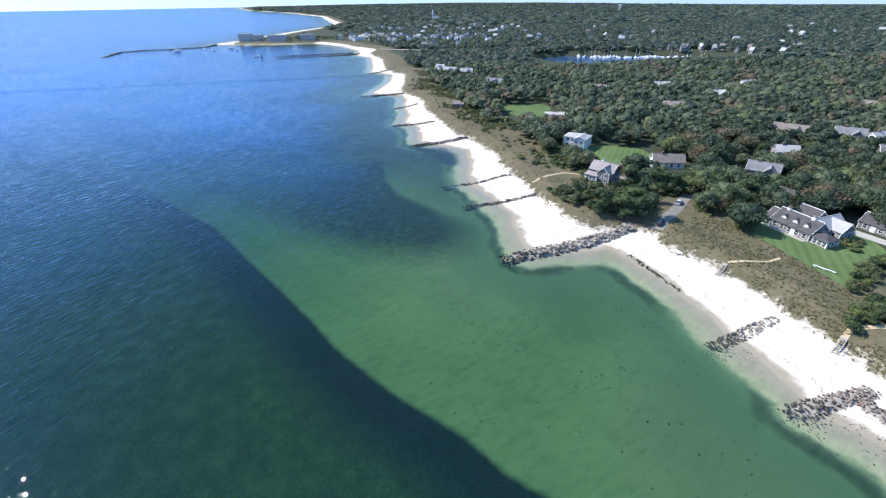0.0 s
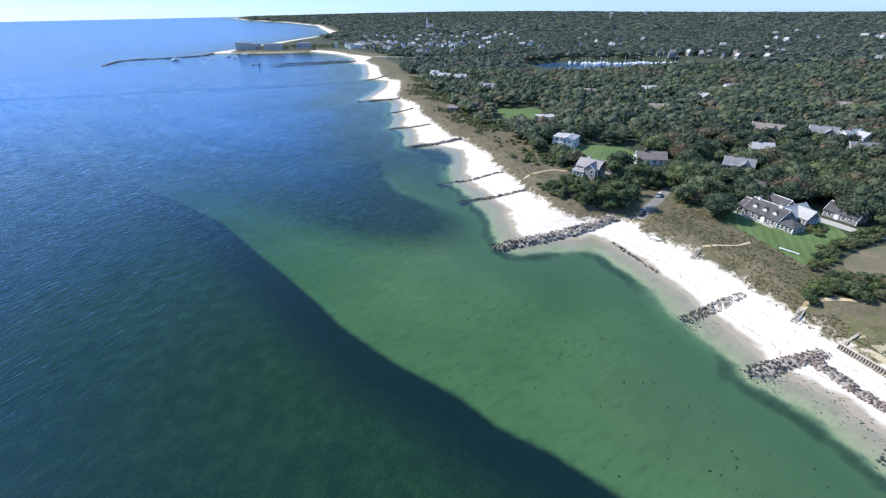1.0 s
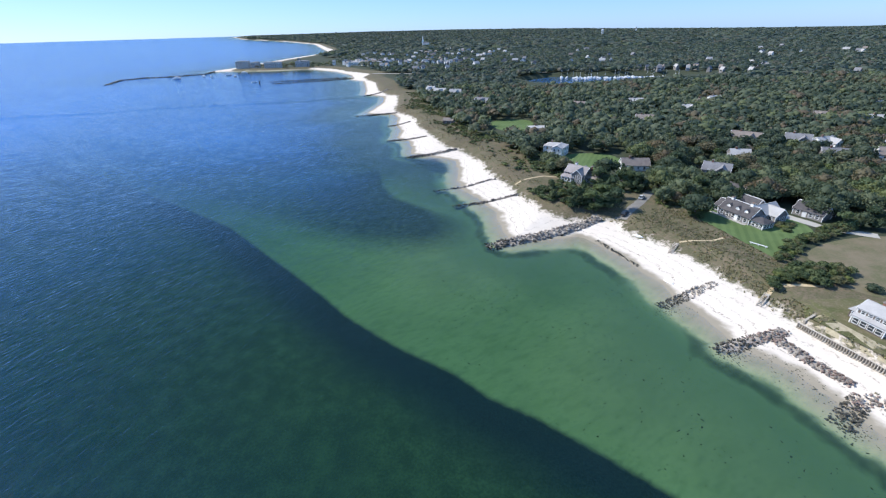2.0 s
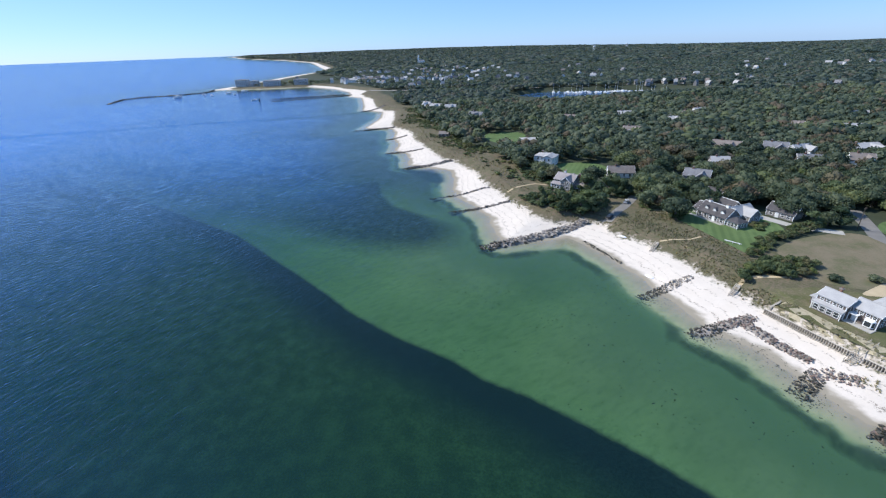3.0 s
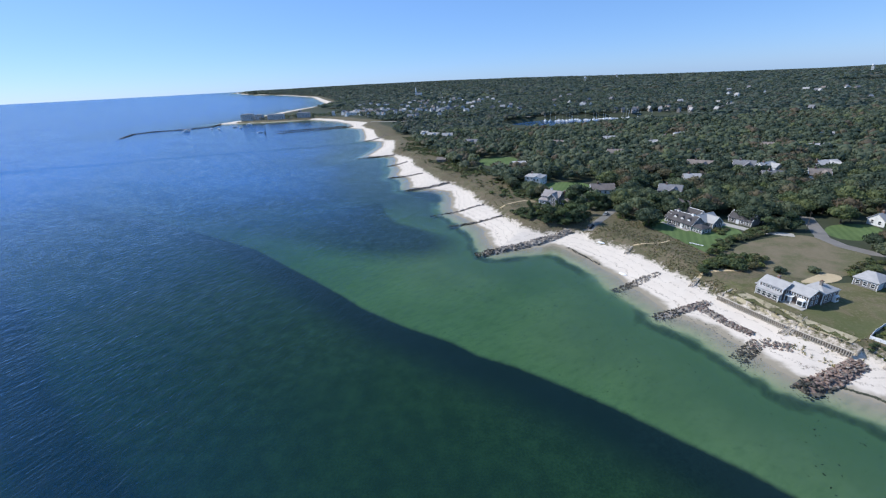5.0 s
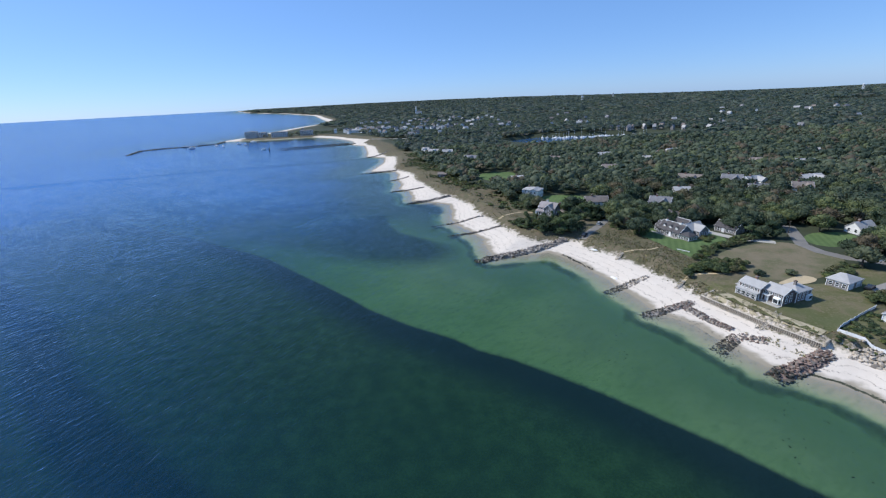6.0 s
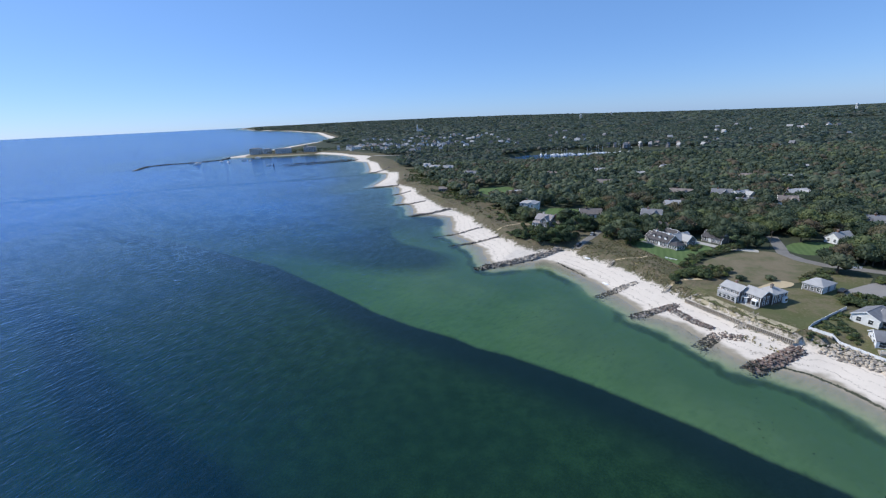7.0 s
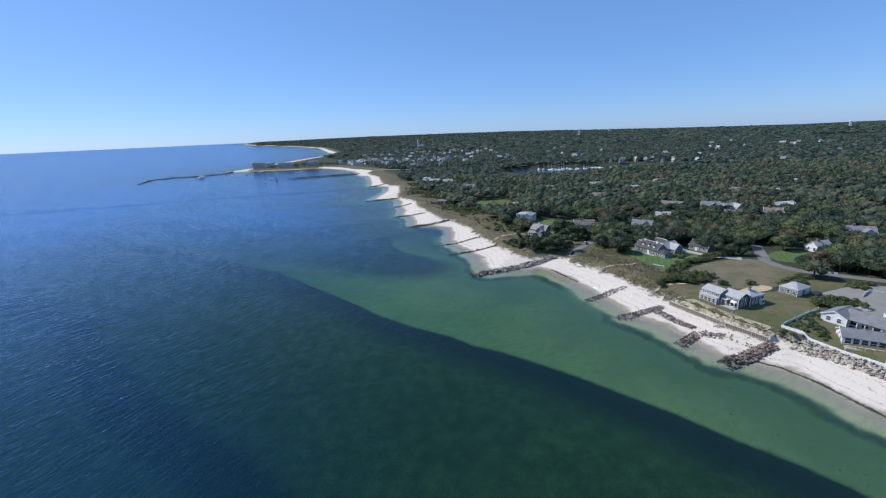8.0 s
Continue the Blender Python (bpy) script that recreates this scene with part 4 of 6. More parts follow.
# The large shingled house above the bulkhead; local origin at its seaward corner, front along +x.
def bulkhead_house():
    a, b = (94.2, 62.3), (96.7, 55.7)
    h = house_at(*a, along_front(a, b), "two-storey brown shingle house with pale grey roofs and white trim", 6)
    HOUSES.append((107, 58, 8))
    h.scale = (0.95, 0.95, 0.95)
    wall, roof = M_BROWN_SHINGLE, M_ROOF_PALE
    # left wing, two storeys, with a glazed ground floor under a narrow pent roof
    m = block(h, 3.4, 4.2, 6.8, 5.8, 4.2, 1.3, wall, roof)
    row(h, m, 6.8, 5.8, "front", 4, 2.95, 0.8, 0.85)
    row(h, m, 6.8, 5.8, "left", 2, 2.8, 0.85, 1.0), row(h, m, 6.8, 5.8, "right", 1, 2.8, 0.85, 1.0), row(h, m, 6.8, 5.8, "right", 1, 0.6, 0.9, 1.3)
    low = block(h, 3.4, 0.65, 6.8, 1.3, 2.3, 0.4, wall, roof, shape="shed", eave=0.3)
    row(h, low, 6.8, 1.3, "front", 4, 0.5, 1.15, 1.4, 0.95)
    row(h, low, 6.8, 1.3, "right", 1, 0.6, 0.7, 1.3), row(h, low, 6.8, 1.3, "left", 1, 0.6, 0.7, 1.3)
    chimney(h, 2.6, 5.4, 4.6, 6.3, 0.7)
    # lower lean-to at the far end of the wing
    lean = block(h, -0.9, 4.6, 1.8, 4.4, 2.2, 0.7, wall, roof, shape="hip", trim=False)
    row(h, lean, 1.8, 4.4, "front", 1, 0.6, 0.8, 1.2), row(h, lean, 1.8, 4.4, "left", 2, 0.6, 0.8, 1.2)
    # middle, set back, with entrance hood and a bay window; its gable end looks down the beach
    m = block(h, 9.85, 6.3, 6.1, 6.0, 3.9, 1.6, wall, roof)
    row(h, m, 6.1, 6.0, "front", 4, 2.7, 0.72, 0.85, 0.9)
    row(h, m, 6.1, 6.0, "right", 2, 0.7, 0.8, 1.25, 0.7), row(h, m, 6.1, 6.0, "right", 2, 2.6, 0.75, 0.95, 0.6)
    door(h, m @ pose(-1.7, -3.02, 0.1), 1.0, 2.05)
    part("entrance_hood", one_box(7.1, 9.2, 2.0, 3.28, 2.3, 2.45), M_WHITE, h, "white entrance hood")
    for x in (7.25, 9.05):
        part("hood_post", one_box(x - 0.08, x + 0.08, 2.1, 2.26, -0.2, 2.3), M_WHITE, h)
    bay = bmesh.new()
    solid(bay, [(10.1, 3.28, 0.4), (10.5, 2.4, 0.4), (12.2, 2.4, 0.4), (12.6, 3.28, 0.4), (10.1, 3.28, 2.2), (10.5, 2.4, 2.2), (12.2, 2.4, 2.2), (12.6, 3.28, 2.2), (10.5, 3.28, 2.6), (12.2, 3.28, 2.6)],
          [(0, 3, 2, 1), (0, 1, 5, 4), (1, 2, 6, 5), (2, 3, 7, 6), (4, 5, 8), (5, 6, 9, 8), (6, 7, 9), (0, 4, 8, 9, 7, 3)])
    ob = part("bay_window", bay, M_WHITE, h, "white bay window")
    f, p = window_meshes(1.3, 1.3)
    for at in (pose(11.35, 2.39, 0.65), pose(10.3, 2.82, 0.65, 0, 0, -66) @ Matrix.Diagonal((0.45, 1, 1, 1)), pose(12.4, 2.82, 0.65, 0, 0, 66) @ Matrix.Diagonal((0.45, 1, 1, 1))):
        part("bay_pane", p, None, ob, m=at)
    # right wing, running inland behind the middle
    m = block(h, 10.6, 12.6, 7.2, 5.6, 3.7, 1.7, wall, roof, 90, shape="hip")
    row(h, m, 7.2, 5.6, "front", 3, 0.7, 0.8, 1.2, 0.8), row(h, m, 7.2, 5.6, "front", 3, 2.45, 0.7, 0.9, 0.8)
    ob = part("side_porch", one_box(1.4, 3.2, -3.7, -2.82, -0.4, 2.1, bevel=0.05), M_WHITE, h, "small white side porch", m)
    part("pane", one_box(1.7, 2.9, -3.74, -3.66, 0.8, 1.7), M_GLASS, ob)
    chimney(h, 10.8, 11.6, 4.6, 6.5, 0.7, M_STONE)
    part("terrace", one_box(6.95, 13.2, 1.0, 3.28, -0.3, 0.12), M_GRAVEL, h, "pale paved terrace")


def garage():
    h = house_at(131.0, 64.2, -66, "single-storey shingle garage with a pale grey hip roof", 6, "garage", name="garage")
    m = block(h, 0, 0, 5.8, 8.2, 2.5, 1.9, M_GREY_SHINGLE, M_ROOF_PALE, shape="hip", eave=0.4)
    row(h, m, 5.8, 8.2, "front", 3, 0.7, 0.9, 1.25, 0.95)
    for k in (-1, 1):
        part("garage_door", one_box(2.9, 2.97, k * 2.1 - 1.3, k * 2.1 + 1.3, 0.0, 2.2, bevel=0.01), M_WHITE, h, "white garage door")


def cape_house():
    a, b = (99.6, 132.3), (104.9, 118.2)
    h = house_at(*a, along_front(a, b), "long grey shingle cape house with charcoal roof and white dormers", 4)
    HOUSES.append((106, 122, 6))
    h.scale = (0.99, 0.99, 0.96)
    wall, roof = M_GREY_SHINGLE, M_ROOF_DARK
    m = block(h, 8.6, 3.9, 12.4, 7.6, 2.7, 3.3, wall, roof, ridge_label="white ridge board")
    row(h, m, 12.4, 7.6, "front", 5, 0.6, 1.15, 1.5, 0.95)
    door(h, m @ pose(1.2, -3.82, 0.05), 1.0, 2.05)
    for x in (-3.4, 0.2, 3.6):
        dormer(h, m, x, -2.75, 3.1, wall, roof)
    m2 = block(h, 1.2, 4.4, 3.4, 5.6, 2.6, 2.2, wall, roof, ridge_label="white ridge board")
    row(h, m2, 3.4, 5.6, "front", 2, 0.6, 1.0, 1.5), row(h, m2, 3.4, 5.6, "left", 2, 0.6, 1.1, 1.5)
    chimney(h, 4.2, 3.9, 5.2, 7.0, 0.9, M_WHITE), chimney(h, 12.0, 3.9, 5.4, 7.1, 1.1, M_WHITE)
    m3 = block(h, 17.1, 2.9, 5.4, 5.0, 2.2, 1.5, wall, roof, shape="hip", eave=0.4)
    row(h, m3, 5.4, 5.0, "front", 4, 0.5, 0.9, 1.4, 1.0), row(h, m3, 5.4, 5.0, "right", 3, 0.5, 0.9, 1.4)
    m4 = block(h, 11.4, 11.0, 10.6, 6.4, 2.8, 2.6, wall, M_ROOF_PALE, 90)
    row(h, m4, 10.6, 6.4, "front", 4, 0.7, 1.0, 1.4), row(h, m4, 10.6, 6.4, "right", 2, 0.7, 1.2, 1.5)
    m5 = block(h, 14.4, 12.4, 6.0, 5.6, 2.8, 2.4, wall, M_ROOF_PALE)
    row(h, m5, 6.0, 5.6, "front", 2, 0.7, 1.0, 1.3), row(h, m5, 6.0, 5.6, "right", 2, 0.7, 1.0, 1.3)
    m6 = block(h, 4.6, 13.4, 8.0, 5.2, 3.4, 2.2, wall, roof, ridge_label="white ridge board")
    row(h, m6, 8.0, 5.2, "front", 3, 1.0, 1.0, 1.3)
    part("terrace", one_box(0.0, 14.5, -1.4, 0.05, -0.4, 0.1), M_GRAVEL, h, "pale garden edging")


def cottage():
    a, b = (127.0, 128.6), (131.5, 119.6)
    h = house_at(*a, along_front(a, b), "low grey cottage with charcoal roof and white trim", 5)
    m = block(h, 4.9, 2.9, 9.6, 5.6, 2.5, 2.4, M_GREY_SHINGLE, M_ROOF_DARK, ridge_label="white ridge board")
    row(h, m, 9.6, 5.6, "front", 4, 0.7, 1.1, 1.3)
    door(h, m @ pose(-0.9, -2.82, 0.0))
    m = block(h, 7.0, 6.4, 7.0, 4.6, 2.6, 2.6, M_GREY_SHINGLE, M_ROOF_DARK, 90, ridge_label="white ridge board")
    row(h, m, 7.0, 4.6, "front", 2, 0.7), row(h, m, 7.0, 4.6, "right", 1, 0.7)
    chimney(h, 3.4, 2.9, 4.5, 5.7, 0.7, M_WHITE)
    HOUSES.append((126, 119, 5))
    h = house_at(119.0, 150.0, -60, "small grey shed with a charcoal roof among trees", 4, "shed", name="shed")
    m = block(h, 0, 0, 6.5, 4.5, 2.6, 2.0, M_GREY_SHINGLE, M_ROOF_DARK)
    row(h, m, 6.5, 4.5, "front", 2, 0.7)


def shore_houses():
    """The low grey pair behind the stone revetment."""
    a, b = (121.2, 41.2), (123.9, 35.2)
    h = house_at(*a, along_front(a, b), "low grey-roofed house with white gable and a pillared porch", 5)
    m = block(h, 3.4, 4.2, 8.6, 6.4, 2.55, 1.6, M_CLAPBOARD, M_ROOF_GREY, 90)
    row(h, m, 8.6, 6.4, "left", 2, 0.7, 1.1, 1.3), row(h, m, 8.6, 6.4, "back", 2, 0.7)
    m = block(h, 11.5, 6.0, 13.0, 6.8, 2.55, 1.6, M_CLAPBOARD, M_ROOF_GREY)
    row(h, m, 13.0, 6.8, "front", 4, 0.5, 1.5, 1.7)
    for k in range(6):
        part("porch_post", one_box(6.8 + 1.9 * k - 0.09, 6.8 + 1.9 * k + 0.09, 0.9, 1.08, -0.2, 2.35), M_WHITE, h, "white porch post")
    bm = bmesh.new()
    slab(bm, (5.8, 0.6, 2.4), (17.5, 0.6, 2.4), (17.5, 2.7, 3.0), (5.8, 2.7, 3.0), 0.14)
    part("porch_roof", bm, M_ROOF_GREY, h)
    chimney(h, 12.5, 7.2, 4.0, 5.8, 0.8, M_WHITE)
    a, b = (113.9, 26.3), (122.7, 21.3)
    h = house_at(*a, along_front(a, b), "white beach house with grey roof and a glazed sea front", 5)
    m = block(h, 9.2, 3.3, 17.0, 6.0, 2.5, 1.6, M_CLAPBOARD, M_ROOF_GREY)
    row(h, m, 17.0, 6.0, "front", 9, 0.55, 1.35, 1.75, 0.96)
    window(h, m @ pose(-8.51, 0, 2.2, 0, 0, -90), 0.8, 0.9)
    row(h, m, 17.0, 6.0, "left", 2, 0.6, 0.9, 1.3)
    part("deck", one_box(1.0, 17.5, -2.6, 0.25, -0.5, 0.1, bevel=0.02), M_TIMBER, h, "grey timber deck")
    for k in range(9):
        part("deck_post", one_box(1.1 + 2.0 * k - 0.05, 1.1 + 2.0 * k + 0.05, -2.55, -2.45, 0.1, 1.0), M_WHITE, h)
    part("deck_rail", one_box(1.0, 17.5, -2.58, -2.42, 1.0, 1.08), M_WHITE, h, "white deck rail")


def gable_house():
    a, b = (51.5, 172.5), (57.0, 166.8)
    h = house_at(*a, along_front(a, b) + 4, "two-storey grey shingle summer house with cross gables and white porch", 9)
    h.scale = (1.1, 1.1, 1.0)
    w, r = M_GREY_SHINGLE, M_ROOF_WARM
    m = block(h, 4.5, 5.0, 9.0, 7.0, 4.4, 2.5, w, r)
    row(h, m, 9.0, 7.0, "front", 3, 2.9, 0.9, 1.15), row(h, m, 9.0, 7.0, "left", 2, 2.9), row(h, m, 9.0, 7.0, "left", 2, 0.7), row(h, m, 9.0, 7.0, "right", 2, 2.9)
    m = block(h, 6.4, 3.4, 7.6, 4.6, 4.4, 2.2, w, r, 90)
    row(h, m, 7.6, 4.6, "left", 2, 2.9, 0.9, 1.15), row(h, m, 7.6, 4.6, "left", 2, 0.8, 0.9, 1.3), row(h, m, 7.6, 4.6, "front", 2, 3.0)
    m = block(h, 2.0, 0.2, 4.6, 2.2, 2.5, 0.8, M_CLAPBOARD, r, shape="shed")
    row(h, m, 4.6, 2.2, "front", 3, 0.8, 1.0, 1.3)
    m = block(h, 11.5, 6.0, 6.5, 6.0, 2.8, 2.6, w, M_ROOF_TAN)
    row(h, m, 6.5, 6.0, "front", 2, 0.8), row(h, m, 6.5, 6.0, "right", 2, 0.8)
    chimney(h, 3.0, 5.4, 5.8, 8.2, 0.9, M_WHITE), chimney(h, 9.8, 6.0, 4.0, 7.4, 0.8, M_BRICK)


def simple_house(x, y, turn, L, W, h, rise, wall, roof, label, room=8.5, wing=0.0, floors=1, chim=True, group="", shape="gable"):
    """A smaller or farther house: a main block, perhaps a cross wing, with its windows."""
    hs = house_at(x, y, turn, label, 5.0 if group else room * 0.85, group=group)
    m = block(hs, 0, 0, L, W, h, rise, wall, roof, shape=shape, trim=L > 9 and math.hypot(x, y) < 420)
    n = max(2, int(L / 2.8))
    for f in range(floors):
        row(hs, m, L, W, "front", n, 0.8 + 2.6 * f, 1.0, 1.35), row(hs, m, L, W, "left", 2, 0.8 + 2.6 * f, 1.0, 1.35), row(hs, m, L, W, "right", 2, 0.8 + 2.6 * f, 1.0, 1.35)
    if wing:
        m = block(hs, L * 0.22, -W * 0.35, wing, W * 0.72, h, rise * 0.85, wall, roof, 90, trim=False)
        row(hs, m, wing, W * 0.72, "left", 2, 0.8 + 2.6 * (floors - 1), 0.9, 1.3)
    if chim:
        chimney(hs, -L * 0.2, 0, h + rise * 0.5, h + rise + 1.1, 0.8)
    return hs


HOUSES += [(88, 180, 6), (57, 213, 6), (60, 272, 7)]
bulkhead_house(), garage(), cape_house(), cottage(), shore_houses(), gable_house()

GREY, WHITE_W = M_GREY_SHINGLE, M_CLAPBOARD
WOODS_GROUP = "houses among the woods"
simple_house(58.5, 221, -30, 12, 8, 5.2, 1.6, WHITE_W, M_ROOF_PALE, "white two-storey house with a pale low roof", 7, 9, 2, True, shape="hip")
simple_house(91, 189, -8, 13, 6.5, 2.8, 2.8, WHITE_W, M_ROOF_TAN, "long low white building with a tan-grey roof", 7)
simple_house(122, 172, -35, 11, 7.5, 4.6, 2.8, GREY, M_ROOF_GREY, "grey shingle house with white gable among trees", 8, 8, 2)
simple_house(147, 197, -15, 9, 7, 4.6, 2.4, GREY, M_ROOF_PALE, "grey house with a pale roof among trees", 7, 0, 2)
simple_house(172, 233, -40, 15, 8, 4.8, 3.0, GREY, M_ROOF_TAN, "large grey house with tan roofs among trees", 9, 10, 2)
simple_house(197, 226, -35, 12, 8, 4.6, 3.0, GREY, M_ROOF_GREY, "grey house with a gabled roof among trees", 8, 8, 2)
simple_house(61, 281, -5, 18, 8, 3.4, 1.2, WHITE_W, M_ROOF_PALE, "long white house with a pale flat-pitched roof", 9, 0, 1, shape="hip")
simple_house(27, 399, -35, 14, 9, 5.2, 3.4, GREY, M_ROOF_GREY, "grey two-storey house with a broad gable", 9, 9, 2, group=WOODS_GROUP)
simple_house(-15, 482, -30, 15, 8, 5.2, 3.4, GREY, M_ROOF_PALE, "grey shingle house with several gables", 9, 9, 2, group=WOODS_GROUP)
simple_house(-26, 500, -40, 11, 8, 6.0, 3.2, WHITE_W, M_ROOF_PALE, "white house with tall gables", 8, 9, 2, group=WOODS_GROUP)
simple_house(2, 472, -10, 13, 8, 5.0, 3.4, WHITE_W, M_ROOF_PALE, "white house with twin gables", 9, 8, 2, group=WOODS_GROUP)
simple_house(-4, 320, -15, 8, 5.5, 2.7, 1.6, M_BROWN_SHINGLE, M_ROOF_TAN, "small brown beach cottage in the dunes", 5, 0, 1, False)
simple_house(216, 190, -25, 10, 8, 5.0, 3.0, WHITE_W, M_ROOF_TAN, "white house with tan roof and two dormers", 8, 7, 2)
simple_house(197, 199, -20, 12, 7, 3.4, 2.6, GREY, M_ROOF_GREY, "grey house with a grey roof among trees", 7, 0, 1)
simple_house(248, 226, 5, 20, 10, 3.2, 2.0, GREY, M_ROOF_PALE, "long grey house with pale roofs in a clearing", 10, 12, 1)
simple_house(287, 278, -20, 14, 8, 4.8, 2.6, GREY, M_ROOF_PALE, "grey house with pale gables among trees", 8, 8, 2)
simple_house(184, 116, 12, 9, 6.5, 2.6, 2.6, WHITE_W, M_ROOF_PALE, "white cottage with a pale gable roof", 6, 0, 1)
simple_house(217, 131, -30, 12, 8, 5.0, 3.0, WHITE_W, M_ROOF_GREY, "white-trimmed house behind trees", 7, 8, 2)
for x, y, t, w in ((191, 342, -20, 1), (218, 370, -35, 0), (237, 386, 10, 1), (165, 382, -10, 1), (110, 371, -30, 0), (340, 335, -20, 1), (207, 220, 15, 1), (262, 300, -30, 0), (140, 300, -20, 0)):
    simple_house(x, y, t, 12, 8, 4.4, 2.6, WHITE_W if w else GREY, M_ROOF_PALE if w else M_ROOF_TAN, "pale house half hidden in the woods" if w else "weathered house half hidden in the woods", 6.5, 8, 2, group=WOODS_GROUP)


# ---- beach: groynes, walls, stairs ----
groyne([(11, 114), (30, 120.5), (44, 126.5), (57, 132)], 5.6, 1.5, 300, 0.85, "long groyne of grey boulders reaching into the water", 1, [M_STONE, M_STONE, M_STONE_PALE])
groyne([(56.5, 76.4), (66, 80.5), (76, 85.0)], 3.2, 0.4, 300, 0.38, "low tumbled stone groyne with weedy tip", 2, [M_STONE_PALE, M_STONE, M_STONE], 0.45)
groyne([(62, 58), (72, 61), (81, 63)], 4.0, 0.7, 240, 0.46, "low stone groyne with weedy tip", 3, [M_STONE, M_STONE_RED], 0.5)
groyne([(77, 62), (80, 54), (83.5, 46)], 3.0, 0.7, 230, 0.5, "line of dark stones along the beach", 4, [M_STONE, M_STONE_RED], 0.05, name="stone_line")
groyne([(73.5, 36.5), (78.5, 40), (83, 43), (88.5, 38.5)], 3.9, 0.44, 290, 0.48, "scattered weedy stones on the beach", 5, [M_STONE, M_STONE_RED], 0.4, name="stone_line")
groyne([(79.5, 24.4), (89, 27.2), (98.5, 31)], 5.2, 1.2, 280, 0.7, "groyne of reddish boulders", 6, [M_STONE_RED, M_STONE_RED, M_STONE], 0.25)
groyne([(52, 117.5), (55.5, 108), (59.3, 98.5)], 1.3, 0.45, 90, 0.42, "sunken line of dark stones at the waterline", 7, [M_STONE_WET, M_STONE], 1.0, name="stone_line")
groyne([(-1, 154.5), (14, 158), (29, 161.4)], 2.2, 0.7, 110, 0.7, "narrow groyne of small dark stones", 8, [M_STONE], 0.3, False)
groyne([(-10, 175.5), (6, 180), (21, 184.7)], 1.9, 0.6, 100, 0.7, "narrow groyne of small dark stones", 9, [M_STONE], 0.35, False)
groyne([(-31, 238.5), (-14, 243), (2, 247)], 3.2, 1.1, 160, 0.85, "low groyne of dark boulders", 10, [M_STONE], 0.2, False)
groyne([(-49, 286), (-34, 287.5), (-20, 288.7)], 2.4, 0.7, 110, 0.8, "low groyne of dark boulders", 11, [M_STONE], 0.3, False)
groyne([(-57, 339), (-47, 344), (-37, 349)], 2.2, 0.6, 90, 0.8, "low groyne of dark boulders", 12, [M_STONE], 0.3, False)
groyne([(-95, 393), (-75, 398), (-55, 402)], 3.0, 1.0, 140, 0.9, "low groyne of dark boulders", 13, [M_STONE], 0.3, False)
groyne([(-116, 541), (-100, 550), (-86, 558)], 3.2, 0.9, 110, 1.0, "low groyne of dark boulders", 14, [M_STONE], 0.3, False)
groyne([(-322, 758), (-262, 782), (-196, 806)], 5, 1.4, 320, 1.4, "long dark stone jetty at the channel", 15, [M_STONE_WET], 0.1, False, "jetty")
groyne([(-306, 722), (-240, 754), (-178, 783)], 5, 1.4, 320, 1.4, "long dark stone jetty at the channel", 16, [M_STONE_WET], 0.1, False, "jetty")
groyne([(-640, 790), (-676, 880), (-655, 920), (-602, 935), (-560, 985), (-572, 1052)], 6.5, 2.0, 520, 1.9, "long dark stone breakwater with a bent tip", 17, [M_STONE_WET], 0.05, False, "breakwater")
groyne([(103.6, 30.2), (106.4, 27), (110.2, 20.2), (114, 12.5), (120, -1), (128, -18)], 4.6, 0.8, 300, 1.0, "revetment of large pale boulders below the fence", 18, [M_STONE_PALE, M_STONE_PALE, M_STONE], 0.0, name="revetment")
groyne([(104.4, 30.6), (107, 27.4), (110.9, 20.6), (114.7, 12.9), (120.7, -0.6), (128.7, -17.6)], 5.4, 0.9, 560, 0.75, "revetment of smaller pale stones between the boulders", 19, [M_STONE_PALE, M_STONE_PALE], 0.0, False, name="revetment")


def bulkhead():
    """A timber retaining wall with close posts; stairs lead over it."""
    for (ax, ay), (bx, by) in (((84.2, 64.1), (91.6, 46.1)), ((92.5, 43.9), (98.3, 32.9))):
        L = math.hypot(bx - ax, by - ay)
        ob = thing("bulkhead", ax, ay, 0.45, math.degrees(math.atan2(by - ay, bx - ax)), "weathered timber bulkhead with close posts below the lawn", "retaining wall")
        # Darker timber than the posts: shade in the gaps is put into its colour.
        part("planking", one_box(0, L, -0.06, 0.06, -0.8, 3.0), M_TIMBER_GREY, ob, "grey planks with the shade between posts in their colour")
        part("cap_beam", one_box(-0.1, L + 0.1, -0.3, 0.12, 3.0, 3.16, bevel=0.02), M_TIMBER, ob, "pale timber cap")
        part("wale", one_box(0, L, -0.22, -0.06, 1.6, 1.85), M_TIMBER, ob)
        me = bpy.data.meshes.new("post")
        bm = bmesh.new()
        bmesh.ops.create_cone(bm, cap_ends=True, segments=8, radius1=0.12, radius2=0.11, depth=4.0)
        bm.to_mesh(me)
        bm.free()
        me.materials.append(M_TIMBER)
        n = int(L / 0.52)
        for k in range(n + 1):
            part("post", me, None, ob, m=pose(0.1 + (L - 0.2) * k / n, -0.3, 1.12 + 0.06 * math.sin(k * 2.3)))


